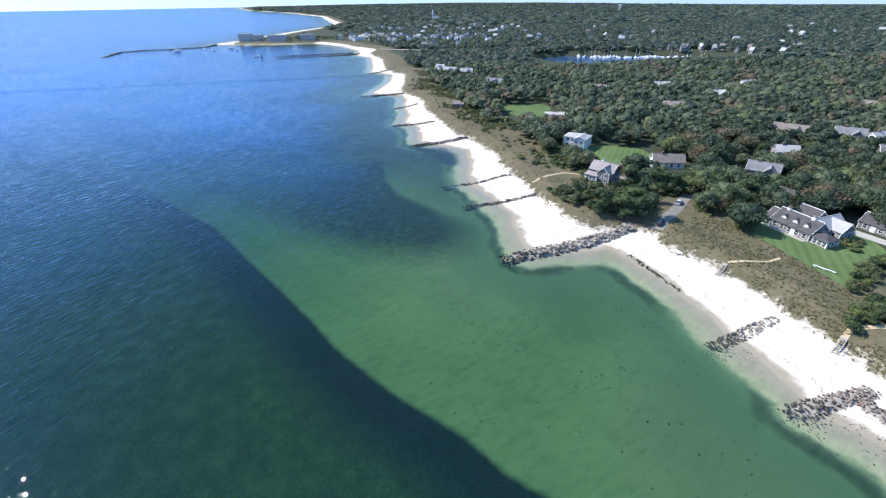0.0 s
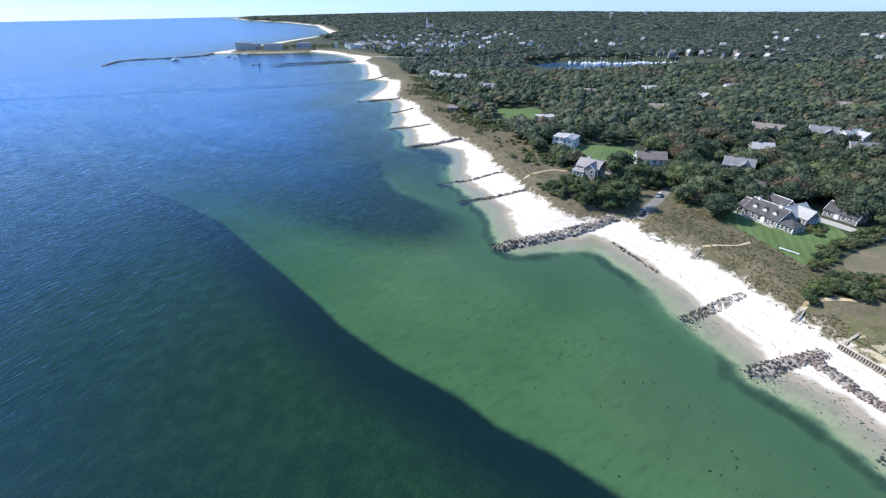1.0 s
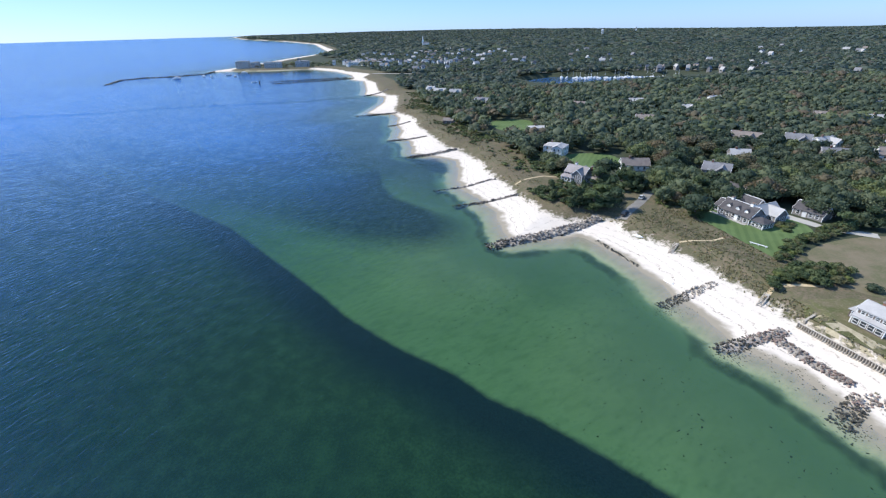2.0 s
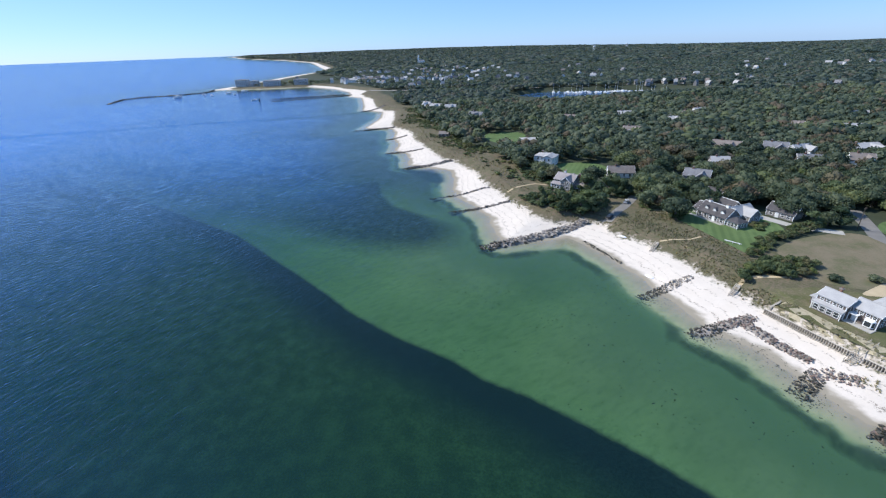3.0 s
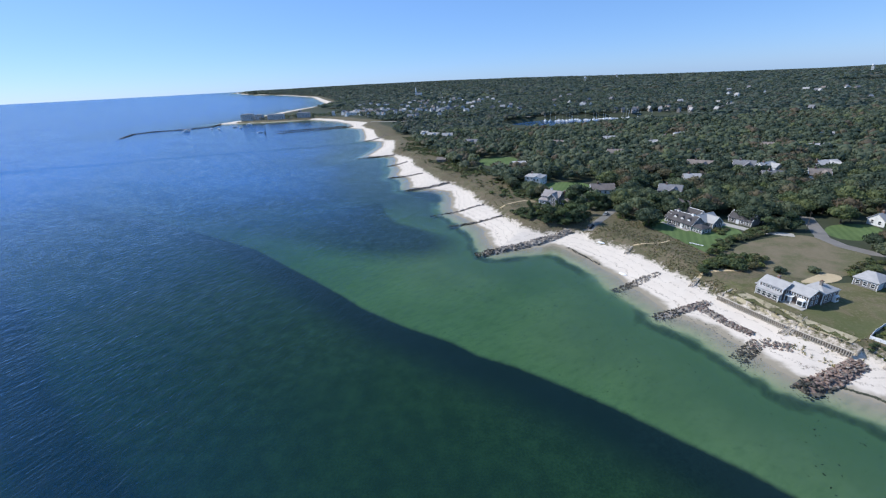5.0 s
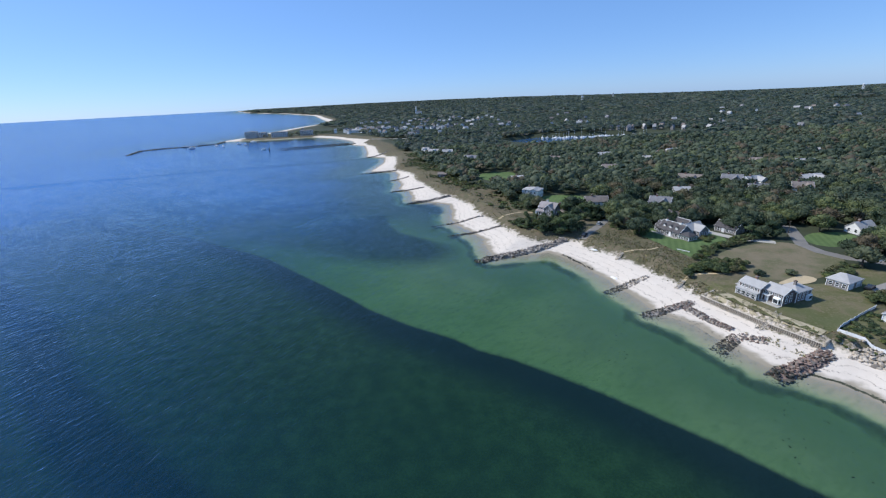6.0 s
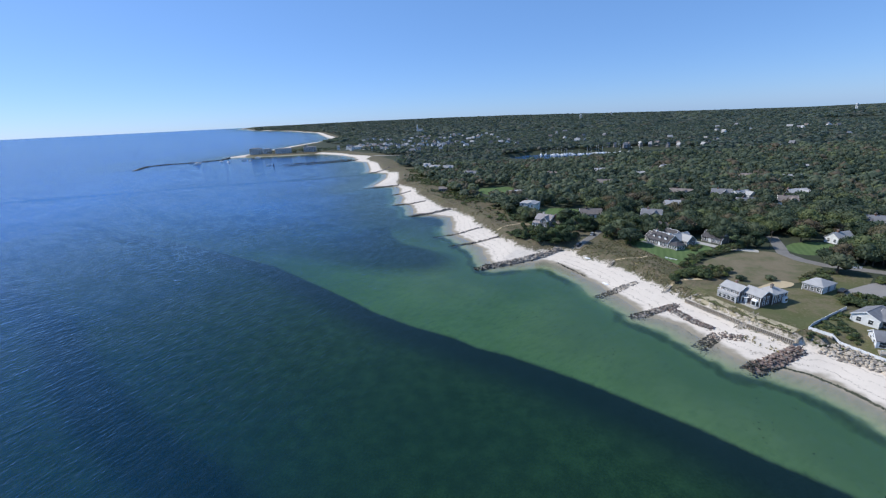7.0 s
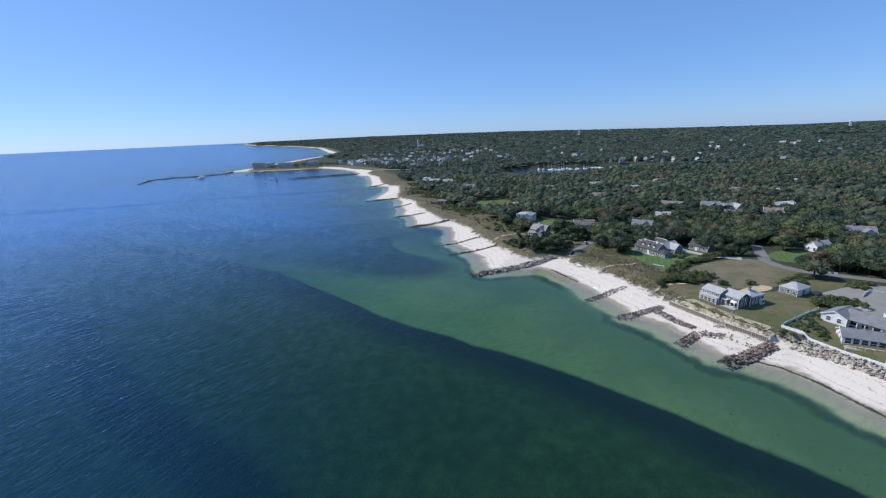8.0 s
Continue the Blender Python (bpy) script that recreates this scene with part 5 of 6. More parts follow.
def stairs(x, y, turn, run, z0, z1, label, width=1.1):
    """Open timber stairs that climb along local +x."""
    ob = thing("beach_stairs", x, y, z0, turn, label, "stairs")
    n = max(3, round((z1 - z0) / 0.19))
    me = bpy.data.meshes.new("tread")
    bm = one_box(-0.15, 0.15, -width / 2, width / 2, -0.03, 0.03)
    bm.to_mesh(me)
    bm.free()
    me.materials.append(M_TIMBER)
    for k in range(n):
        f = (k + 0.5) / n
        part("tread", me, None, ob, m=pose(run * f, 0, (z1 - z0) * f))
    for s in (-1, 1):
        y0 = s * width / 2
        bm = bmesh.new()
        slab(bm, (-0.2, y0 - 0.05, -0.25), (-0.2, y0 + 0.05, -0.25), (run, y0 + 0.05, z1 - z0 - 0.2), (run, y0 - 0.05, z1 - z0 - 0.2), 0.25)
        part("stringer", bm, M_TIMBER, ob)
        bm = bmesh.new()
        slab(bm, (-0.2, y0 - 0.05, 0.85), (-0.2, y0 + 0.05, 0.85), (run, y0 + 0.05, z1 - z0 + 0.9), (run, y0 - 0.05, z1 - z0 + 0.9), 0.09)
        part("handrail", bm, M_TIMBER, ob)
        for k in range(4):
            f = k / 3
            part("rail_post", one_box(run * f - 0.05, run * f + 0.05, y0 - 0.05, y0 + 0.05, (z1 - z0) * f - 0.8, (z1 - z0) * f + 0.9), M_TIMBER, ob)
    part("landing", one_box(run - 0.1, run + 1.6, -width / 2, width / 2, z1 - z0 - 0.1, z1 - z0), M_TIMBER, ob)


def pile_row(ax, ay, bx, by, count):
    """A short row of old timber piles left standing in a groyne."""
    ob = thing("timber_piles", ax, ay, height(ax, ay), 0, "short row of weathered timber piles in a groyne", "piles")
    for k in range(count):
        f = k / (count - 1)
        x, y = ax + (bx - ax) * f, ay + (by - ay) * f
        top = 0.75 + 0.25 * math.sin(k * 2.1)
        part("pile", one_box(-0.3, 0.3, -0.22, 0.22, -0.6, top, bevel=0.06), M_TIMBER if k % 3 else M_TIMBER_GREY, ob, m=pose(x - ax, y - ay, height(x, y) - height(ax, ay), 4 * math.sin(k), 5 * math.cos(k * 1.7), 24))


pile_row(62.6, 80.6, 70.5, 84.0, 9)
bulkhead()
stairs(89.4, 44.2, 21, 8.2, height(89.4, 44.2), 4.7, "long grey timber stairs over the bulkhead", 1.4)
stairs(80.6, 72.9, 40, 5.0, height(80.6, 72.9), height(85.0, 76.5) + 0.3, "grey timber beach stairs in the dune")
stairs(71.2, 103.4, 45, 4.6, height(71.2, 103.4), height(75.0, 107.2) + 0.2, "grey timber beach stairs in the heath")


def fence(line, label, tall=0.95, seed=3):
    """A white board fence: posts, rails and close boards."""
    ob = thing("fence", line[0][0], line[0][1], height(*line[0]), 0, label, "fence")
    post = bpy.data.meshes.new("post")
    bm = one_box(-0.07, 0.07, -0.07, 0.07, -0.4, tall + 0.12, bevel=0.015)
    bm.to_mesh(post)
    bm.free()
    post.materials.append(M_WHITE)
    org = ob.matrix_basis.translation
    for (ax, ay), (bx, by) in zip(line, line[1:]):
        L = math.hypot(bx - ax, by - ay)
        n = max(1, round(L / 2.2))
        turn = math.degrees(math.atan2(by - ay, bx - ax))
        for k in range(n):
            x, y = ax + (bx - ax) * k / n, ay + (by - ay) * k / n
            x2, y2 = ax + (bx - ax) * (k + 1) / n, ay + (by - ay) * (k + 1) / n
            z, z2 = height(x, y), height(x2, y2)
            part("post", post, None, ob, m=pose(x - org.x, y - org.y, z - org.z))
            d = L / n
            drop = z2 - z
            bm = bmesh.new()
            solid(bm, [(0.07, -0.03, 0.02), (d - 0.07, -0.03, 0.02 + drop), (d - 0.07, 0.03, 0.02 + drop), (0.07, 0.03, 0.02), (0.07, -0.03, tall), (d - 0.07, -0.03, tall + drop), (d - 0.07, 0.03, tall + drop), (0.07, 0.03, tall)],
                  [(3, 2, 1, 0), (4, 5, 6, 7), (0, 1, 5, 4), (1, 2, 6, 5), (2, 3, 7, 6), (3, 0, 4, 7)])
            part("fence_panel", bm, M_WHITE, ob, m=pose(x - org.x, y - org.y, z - org.z, 0, 0, turn))
    return ob


fence([(126.5, 48.3), (117, 43.5), (108.6, 39.0), (104.9, 36.4), (107.6, 31.6), (111.5, 24.6), (114.9, 18.4), (117.8, 13), (123.6, 2), (131.5, -12)], "white close-boarded fence along the top of the revetment")


def timber_rail():
    """A long low white rail on the lawn's edge, and a driftwood beam."""
    ob = thing("lawn_bench", 96.9, 104.6, height(96.9, 104.6), math.degrees(math.atan2(-3.9, 3.2)), "long low white bench at the edge of the lawn", "bench")
    part("seat", one_box(-0.1, 5.1, -0.22, 0.22, 0.42, 0.5, bevel=0.02), M_WHITE, ob)
    for x in (0.4, 2.5, 4.6):
        part("leg", one_box(x - 0.08, x + 0.08, -0.2, 0.2, -0.1, 0.42), M_WHITE, ob)
    ob = thing("timber_beam", 85.3, 63.9, height(87.8, 65.5) + 0.45, 30, "pale timber beam beside the bulkhead", "beam")
    part("beam", one_box(0, 7.8, -0.3, 0.3, -0.5, 0.4, bevel=0.05), M_TIMBER, ob)
    ob = thing("timber_beam", 99.2, 33.0, height(99.2, 33.0) + 0.8, 30, "grey timber end wall of the bulkhead", "beam")
    part("beam", one_box(0, 4.6, -0.2, 0.2, -1.6, 1.2, bevel=0.04), M_TIMBER, ob)


timber_rail()
for x, y, t in ((66.0, 116.5, -50), (64.5, 88.5, -62)):
    ob = thing("overturned_boat", x, y, height(x, y) + 0.1, t, "small pale boat lying on the sand", "boat")
    bm = bmesh.new()
    bmesh.ops.create_uvsphere(bm, u_segments=12, v_segments=8, radius=1, matrix=Matrix.Diagonal((1.7, 0.6, 0.45, 1)))
    part("hull", bm, M_WHITE, ob)


# ---- plants ----
CROWN_NEAR = [mesh_of("crown", *crown(100 + k, "oak", 9, 950, 0.075, 1, 0.9), [M_LEAF]) for k in range(5)]
PINE_NEAR = [mesh_of("crown", *crown(120 + k, "pine", 8, 620, 0.075, 1), [M_NEEDLE]) for k in range(3)]
TRUNKS = [trunk_mesh(130 + k, 0.75) for k in range(3)]


def tree(x, y, radius, tall, kind, rng, label, group):
    ob = thing("tree", x, y, height(x, y), rng.uniform(0, 360), label, "tree", group)
    s = Matrix.Diagonal((radius, radius, tall / 1.7, 1))
    part("trunk", TRUNKS[rng.integers(3)], None, ob, m=s)
    pool = PINE_NEAR if kind == "pine" else CROWN_NEAR
    part("crown", pool[rng.integers(len(pool))], None, ob, m=s)
    return ob


# the nearest trees stand singly
tx, ty, rng = scattered(20, 260, 55, 240, 6.3, 21)
ok = wooded(tx, ty, 24) | (inside(tx, ty, [(38, 149), (43, 135), (62, 134), (74, 143), (85, 163), (67, 168), (50, 160)]) & wooded(tx, ty, 4))
tx, ty = tx[ok], ty[ok]
order = np.argsort(np.hypot(tx - 60, ty - 20))
tx, ty = tx[order], ty[order]
pines = inside(tx, ty, [(30, 149), (43, 130), (62, 130), (74, 143), (90, 163), (67, 175), (50, 165)])
for k in range(min(300, len(tx))):
    pine = bool(pines[k]) or rng.random() < 0.12
    r = (2.4 + 4.6 * rng.random() ** 1.3) * (0.82 if pine else 1)
    tree(tx[k], ty[k], r, rng.uniform(6.3, 9.2) if pine else 4.0 + 0.95 * r + rng.uniform(-0.8, 1.0), "pine" if pine else "oak", rng,
         "dark green pitch pine by the beach" if pine else "broad green oak at the edge of the woods", "trees round the houses")
for x, y, r, tall in ((162, 90, 4.6, 9), (167.5, 86, 5.2, 10), (174, 82, 4.8, 9), (182, 86, 6, 11), (172, 93, 6, 11), (190, 97, 6, 11), (196, 108, 6, 11), (156.5, 91.5, 3.4, 6.5)):
    tree(x, y, r, tall, "oak", rng, "dark green oak beside the lane", "trees round the houses")
RUSSET = mesh_of("crown", *crown(105, "oak", 9, 950, 0.075, 1, 0.9), [M_RUSSET])
for x, y, r, tall in ((110, 210, 6.5, 10.5), (136, 208, 5.5, 9.5), (112, 143, 3.2, 6.0)):
    ob = thing("tree", x, y, height(x, y), 40, "broad russet-brown oak among green trees", "tree", "trees round the houses")
    part("trunk", TRUNKS[0], None, ob, m=Matrix.Diagonal((r, r, tall / 1.7, 1)))
    part("crown", RUSSET, None, ob, m=Matrix.Diagonal((r, r, tall / 1.7, 1)))
nx, ny = tx[300:], ty[300:]
LOD1 = [crown(140 + k, "oak", 5, 260, 0.11, 1, 0.8) for k in range(6)]
LOD2 = []
for k in range(6):
    v, t = crown(150 + k, "oak", 4, 44, 0.18, 1, 0.7)
    LOD2.append((v, t[np.cross(v[t[:, 1]] - v[t[:, 0]], v[t[:, 2]] - v[t[:, 0]])[:, 2] > -0.01]))
LOD3 = []
for k in range(5):
    v, t = crown(160 + k, "oak", 1, 7, 0.4)
    LOD3.append((v, t[v[t].mean(1)[:, 2] > 0.55]))
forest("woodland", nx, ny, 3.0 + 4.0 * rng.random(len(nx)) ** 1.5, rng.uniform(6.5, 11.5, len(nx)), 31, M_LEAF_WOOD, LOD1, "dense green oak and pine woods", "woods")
mx, my, rng = scattered(-100, 600, -20, 520, 6.5, 22)
ok = wooded(mx, my, 26) & ~((mx > 14.5) & (mx < 260) & (my > 50) & (my < 240))
mx, my = mx[ok], my[ok]
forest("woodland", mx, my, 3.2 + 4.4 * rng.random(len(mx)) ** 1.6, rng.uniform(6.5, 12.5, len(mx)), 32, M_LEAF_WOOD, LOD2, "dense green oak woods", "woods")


# ---- harbour, town and far marks ----
def boat_at(x, y, turn, L, mast, label, group, z=0.0):
    ob = thing("boat", x, y, z, turn, label, "boat", group)
    bm = bmesh.new()
    w, d = L * 0.16, L * 0.12
    solid(bm, [(-L / 2, -w, d), (L * 0.2, -w, d), (L / 2, 0, d * 1.25), (L * 0.2, w, d), (-L / 2, w, d), (-L / 2, -w * 0.7, -0.3), (L * 0.15, -w * 0.6, -0.3), (L * 0.42, 0, -0.3), (L * 0.15, w * 0.6, -0.3), (-L / 2, w * 0.7, -0.3)],
          [(0, 1, 2, 3, 4), (9, 8, 7, 6, 5), (0, 5, 6, 1), (1, 6, 7, 2), (2, 7, 8, 3), (3, 8, 9, 4), (4, 9, 5, 0)])
    part("hull", bm, M_WHITE, ob)
    part("cabin", one_box(-L * 0.22, L * 0.16, -w * 0.6, w * 0.6, d, d + L * 0.11, bevel=0.1), M_WHITE, ob)
    if mast:
        bm = bmesh.new()
        bmesh.ops.create_cone(bm, cap_ends=True, segments=6, radius1=0.12, radius2=0.06, depth=mast, matrix=Matrix.Translation((L * 0.08, 0, d + mast / 2)))
        part("mast", bm, M_METAL, ob)
        part("boom", one_box(-L * 0.35, L * 0.08, -0.1, 0.1, d + 1.6, d + 1.85), M_METAL, ob)
    return ob


pond_mesh = bpy.data.meshes.new("pond")
bm = bmesh.new()
bm.faces.new([bm.verts.new((x, y, 0.25)) for x, y in POND])
bm.normal_update()
if bm.faces[:][0].normal.z < 0:
    bmesh.ops.reverse_faces(bm, faces=bm.faces[:])
bm.to_mesh(pond_mesh)
bm.free()
n = Nodes("harbour_water", 0.12, 0, 0.5)
n.bump(n.noise(0.6, 3), 0.3, 0.2)
# The sky's reflection is mixed into this blue base colour.
pond_mesh.materials.append(n.colour(n.mix(n.noise(0.02), (0.03, 0.075, 0.16), (0.04, 0.10, 0.20))))
tagged(new("marina_basin", pond_mesh), "blue sheltered water of a marina basin", "water", kind="structure")
rng = np.random.default_rng(50)
for k in range(52):
    f = k / 51
    x, y = 168 + 172 * f + rng.uniform(-3, 3), 690 - 32 * f + rng.uniform(-14, 8)
    boat_at(x, y, rng.uniform(60, 120), rng.uniform(7, 11), rng.uniform(10, 16) if rng.random() < 0.55 else 0, "white yacht moored in the marina", "boats in the marina", 0.25)
for x, y, L in ((-560, 880, 20), (-470, 985, 16), (-530, 925, 11), (-500, 900, 11), (-480, 935, 12), (-450, 900, 10), (-350, 760, 10)):
    boat_at(x, y, rng.uniform(0, 180), L, 0, "small boat moored off the breakwater", "boats off the breakwater")
ob = thing("channel_marker", -330, 735, 0, 0, "dark channel marker post at the jetty", "marker")
part("pile", one_box(-0.8, 0.8, -0.8, 0.8, -2, 5, bevel=0.2), M_TIMBER_DARK, ob)

TOWN = "houses of the harbour town"
town_x, town_y = [], []
rng = np.random.default_rng(60)
for cx, cy, sx, sy, count in ((-215, 1090, 60, 45, 26), (-70, 1010, 130, 130, 40), (-140, 1450, 220, 200, 30), (60, 1250, 180, 220, 22), (330, 690, 45, 30, 15), (420, 690, 70, 50, 10), (250, 950, 200, 140, 12), (700, 900, 300, 260, 16), (480, 560, 70, 40, 4), (-60, 800, 30, 25, 4)):
    for k in range(count):
        x, y = rng.normal(cx, sx * 0.6), rng.normal(cy, sy * 0.6)
        if shore_of(np.array([x]), np.array([y]))[0] < 45 or signed(np.array([x]), np.array([y]), POND)[0] > -6:
            continue
        pale = rng.random() < 0.62
        s = rng.uniform(0.65, 1.15)
        marina = x > 270 and y < 780
        pale, s = pale and not marina, s * (0.75 if marina else 1)
        hs = thing("house", x, y, height(x, y), rng.uniform(-90, 90), "white-walled town house with a grey roof" if pale else "grey town house with a tan roof", "house", TOWN)
        m = block(hs, 0, 0, 10 * s, 7.5 * s, 5.0 if marina else 8.0, 3.4, M_CLAPBOARD if pale else M_GREY_SHINGLE, M_ROOF_PALE if rng.random() < 0.4 else (M_ROOF_GREY if rng.random() < 0.6 else M_ROOF_TAN), trim=False)
        row(hs, m, 10 * s, 7.5 * s, "front", 3, 2.8 if marina else 5.6, 1.2, 1.5)
        HOUSES.append((x, y, 11 * s))


for x, y, t, L in ((-232, 1078, -12, 30), (-204, 1108, -20, 26), (-252, 1118, 5, 34), (-186, 1072, -25, 24), (-160, 1120, -10, 26)):
    simple_house(x, y, t, L, 14, 6.5, 1.6, M_CLAPBOARD, M_ROOF_PALE, "long white waterfront building with a pale roof", 18, 0, 2, False, shape="hip")


def apartment(x, y, turn, L, W, floors, label):
    ob = thing("apartment_building", x, y, height(x, y), turn, label, "building")
    m = block(ob, 0, 0, L, W, 3.1 * floors, 1.6, M_STUCCO, M_ROOF_GREY, shape="hip", trim=False)
    for f in range(floors):
        row(ob, m, L, W, "front", int(L / 4.5), 0.9 + 3.1 * f, 1.8, 1.6, 0.94)
        part("balcony", one_box(-L / 2, L / 2, -W / 2 - 1.2, -W / 2, 3.1 * f + 0.1, 3.1 * f + 0.3), M_WHITE, ob, "pale balcony", m)


apartment(-512, 1080, 2, 30, 16, 5, "grey five-storey block at the root of the breakwater")
apartment(-482, 1082, 2, 18, 14, 4, "grey four-storey block at the root of the breakwater")
for x, y, L in ((-432, 1064, 40), (-366, 1080, 32)):
    apartment(x, y, 4, L, 12, 4, "grey balconied block on the spit")
px, py, g = scattered(-470, -300, 1056, 1130, 12, 61)
ok = (shore_of(px, py) > 8) & (g.random(len(px)) < 0.8) & (np.hypot(px + 432, py - 1064) > 25) & (np.hypot(px + 366, py - 1080) > 22)
px, py = px[ok], py[ok]
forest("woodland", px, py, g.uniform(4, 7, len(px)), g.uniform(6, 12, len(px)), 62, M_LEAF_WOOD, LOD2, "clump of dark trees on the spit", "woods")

church = thing("church", -140, 2350, height(-140, 2350), -20, "distant white church with a tall steeple", "church")
HOUSES.append((-140, 2350, 25))
block(church, 0, 0, 30, 16, 12, 7, M_CLAPBOARD, M_ROOF_GREY, trim=False)
part("tower", one_box(-20, -13, -3.5, 3.5, -1, 28, bevel=0.2), M_WHITE, church)
bm = bmesh.new()
bmesh.ops.create_cone(bm, cap_ends=True, segments=8, radius1=4, radius2=0.2, depth=20, matrix=Matrix.Translation((-16.5, 0, 38)))
part("spire", bm, M_WHITE, church)


def water_tower(x, y, tall, r, label):
    ob = thing("water_tower", x, y, height(x, y), 0, label, "water tower")
    HOUSES.append((x, y, 30))
    bm = bmesh.new()
    bmesh.ops.create_uvsphere(bm, u_segments=16, v_segments=10, radius=r, matrix=Matrix.Translation((0, 0, tall)) @ Matrix.Diagonal((1, 1, 0.7, 1)))
    part("tank", bm, M_METAL, ob)
    for k in range(6):
        a = k * math.pi / 3
        bm = bmesh.new()
        bmesh.ops.create_cone(bm, cap_ends=True, segments=8, radius1=1.0, radius2=0.9, depth=tall, matrix=Matrix.Translation((r * 0.8 * math.cos(a), r * 0.8 * math.sin(a), tall / 2)))
        part("leg", bm, M_METAL, ob)


water_tower(1020, 3230, 32, 9, "pale far water tower on legs above the woods")
water_tower(1500, 3900, 30, 8, "pale far water tower on legs above the woods")
water_tower(2250, 2350, 34, 6, "slender pale water tower above the woods")


fx, fy, rng = scattered(-330, 1250, 520, 1500, 9.5, 23)
ok = wooded(fx, fy, 30) & (np.abs(fx) < fy * 1.15 + 120)
fx, fy = fx[ok], fy[ok]
forest("woodland", fx, fy, 5.0 + 5.0 * rng.random(len(fx)) ** 1.4, rng.uniform(7.0, 10.5, len(fx)), 33, M_LEAF_FAR_HAZED, LOD3, "distant green woods", "woods")
fx, fy, rng = scattered(-2300, 4600, 1500, 4800, 31.0, 24)
ok = wooded(fx, fy, 40) & (np.abs(fx) < fy * 1.15) & (np.hypot(fx, fy) < 4850)
fx, fy = fx[ok], fy[ok]
forest("woodland", fx, fy, rng.uniform(13, 26, len(fx)), rng.uniform(7, 15, len(fx)), 34, M_LEAF_FAR_HAZED, LOD3, "far wooded land to the horizon", "woods")
fx, fy, rng = scattered(620, 2400, -200, 520, 16.0, 25)
ok = wooded(fx, fy, 40) & (fx < fy * 1.3 + 700)
fx, fy = fx[ok], fy[ok]
forest("woodland", fx, fy, rng.uniform(8, 13, len(fx)), rng.uniform(7, 11, len(fx)), 35, M_LEAF_FAR_HAZED, LOD3, "distant green woods", "woods")

# low shrubs and heath in the dunes
BUSH = [crown(170 + k, "oak", 1, 30, 0.24) for k in range(5)]
sx, sy, rng = scattered(-70, 120, 60, 520, 2.3, 26)
v = veg_of(sx, sy)
ok = (v > 3) & (v < 40) & (rng.random(len(v)) < np.maximum(smooth(v, 5, 27) * smooth(wobble(sx, sy, 12), -0.6, 0.3), 0.75 * ((sy < 132) & (sx > 58) & (v > 4))))
ok &= ~((sx > 84) & (sy < 100)) & ~inside(sx, sy, LAWN_CAPE) & ~inside(sx, sy, ribbon(SLIP, 8))
for c in (YARD, FIELD, LAWN_HARBOUR):
    ok &= ~inside(sx, sy, c)
sx, sy = sx[ok], sy[ok]
ok = ~((sy < 135) & (sx > 55))
sx, sy = sx[ok], sy[ok]
forest("dune_shrubs", sx, sy, rng.uniform(0.8, 2.0, len(sx)), rng.uniform(0.6, 1.8, len(sx)), 37, M_SHRUB, BUSH, "low green bayberry and rose shrubs", "shrubs")


# heath, and dry beach grass on the slope and at the foot of the bulkhead
def tuft(seed):
    g = np.random.default_rng(seed)
    vs, ts = [], []
    for k in range(9):
        a, lean, r = g.uniform(0, 6.28), g.uniform(0.2, 0.9), g.uniform(0.0, 0.35)
        base = np.array([r * math.cos(a * 3), r * math.sin(a * 3), 0])
        side = np.array([-math.sin(a), math.cos(a), 0]) * 0.16
        tip = base + np.array([math.cos(a) * lean, math.sin(a) * lean, g.uniform(1.0, 1.7)])
        vs += [base - side, base + side, tip]
        ts.append([3 * k, 3 * k + 1, 3 * k + 2])
    return np.array(vs), np.array(ts)


TUFTS = [tuft(190 + k) for k in range(4)]
M_DRY_GRASS = foliage("dry_beach_grass", (0.27, 0.235, 0.14), (0.42, 0.37, 0.23), (0.17, 0.17, 0.08), "tint")
hx, hy, g = scattered(58, 104, 80, 136, 0.5, 30)
v = veg_of(hx, hy)
ok = (v > 2.0) & (v < 36) & (g.random(len(v)) < 0.45 * smooth(v, 2, 9) * smooth(wobble(hx, hy, 5) + 0.5 * wobble(hx, hy, 1.9), -1.1, 0.2)) & ~inside(hx, hy, LAWN_CAPE) & ~inside(hx, hy, FIELD) & ~inside(hx, hy, ribbon(SLIP, 6))
ok &= ~inside(hx, hy, ribbon([(76, 108), (80, 107), (86, 107), (91, 109)], 1.2))
hx, hy = hx[ok], hy[ok]
forest("dune_heath", hx, hy, g.uniform(0.35, 0.75, len(hx)), g.uniform(0.2, 0.55, len(hx)), 36, M_HEATH, TUFTS, "low brown and olive heath on the dune", "shrubs")
bx, by, g = scattered(78, 108, 26, 100, 0.6, 51)
v = veg_of(bx, by)
slope_part = (v > 0.9) & (v < 5.5) & (g.random(len(v)) < np.where(by < 66, 0.3, 0.8) * smooth(wobble(bx, by, 2.3), -0.8, 0.2))
foot_part = (v < -0.8) & (v > -7) & (by < 47) & (by > 30) & (g.random(len(v)) < 0.5 * smooth(wobble(bx, by, 2.0), -0.3, 0.6) * smooth(48 - by, 0, 6))
ok = (slope_part | foot_part) & (shore_of(bx, by) > 6)
forest("beach_grass", bx[ok], by[ok], g.uniform(0.3, 0.65, ok.sum()), g.uniform(0.35, 0.8, ok.sum()), 52, M_DRY_GRASS, TUFTS, "tan and green tufts of beach grass", "grass")
bx, by, g = scattered(-60, 90, 66, 420, 1.5, 53)
v = veg_of(bx, by)
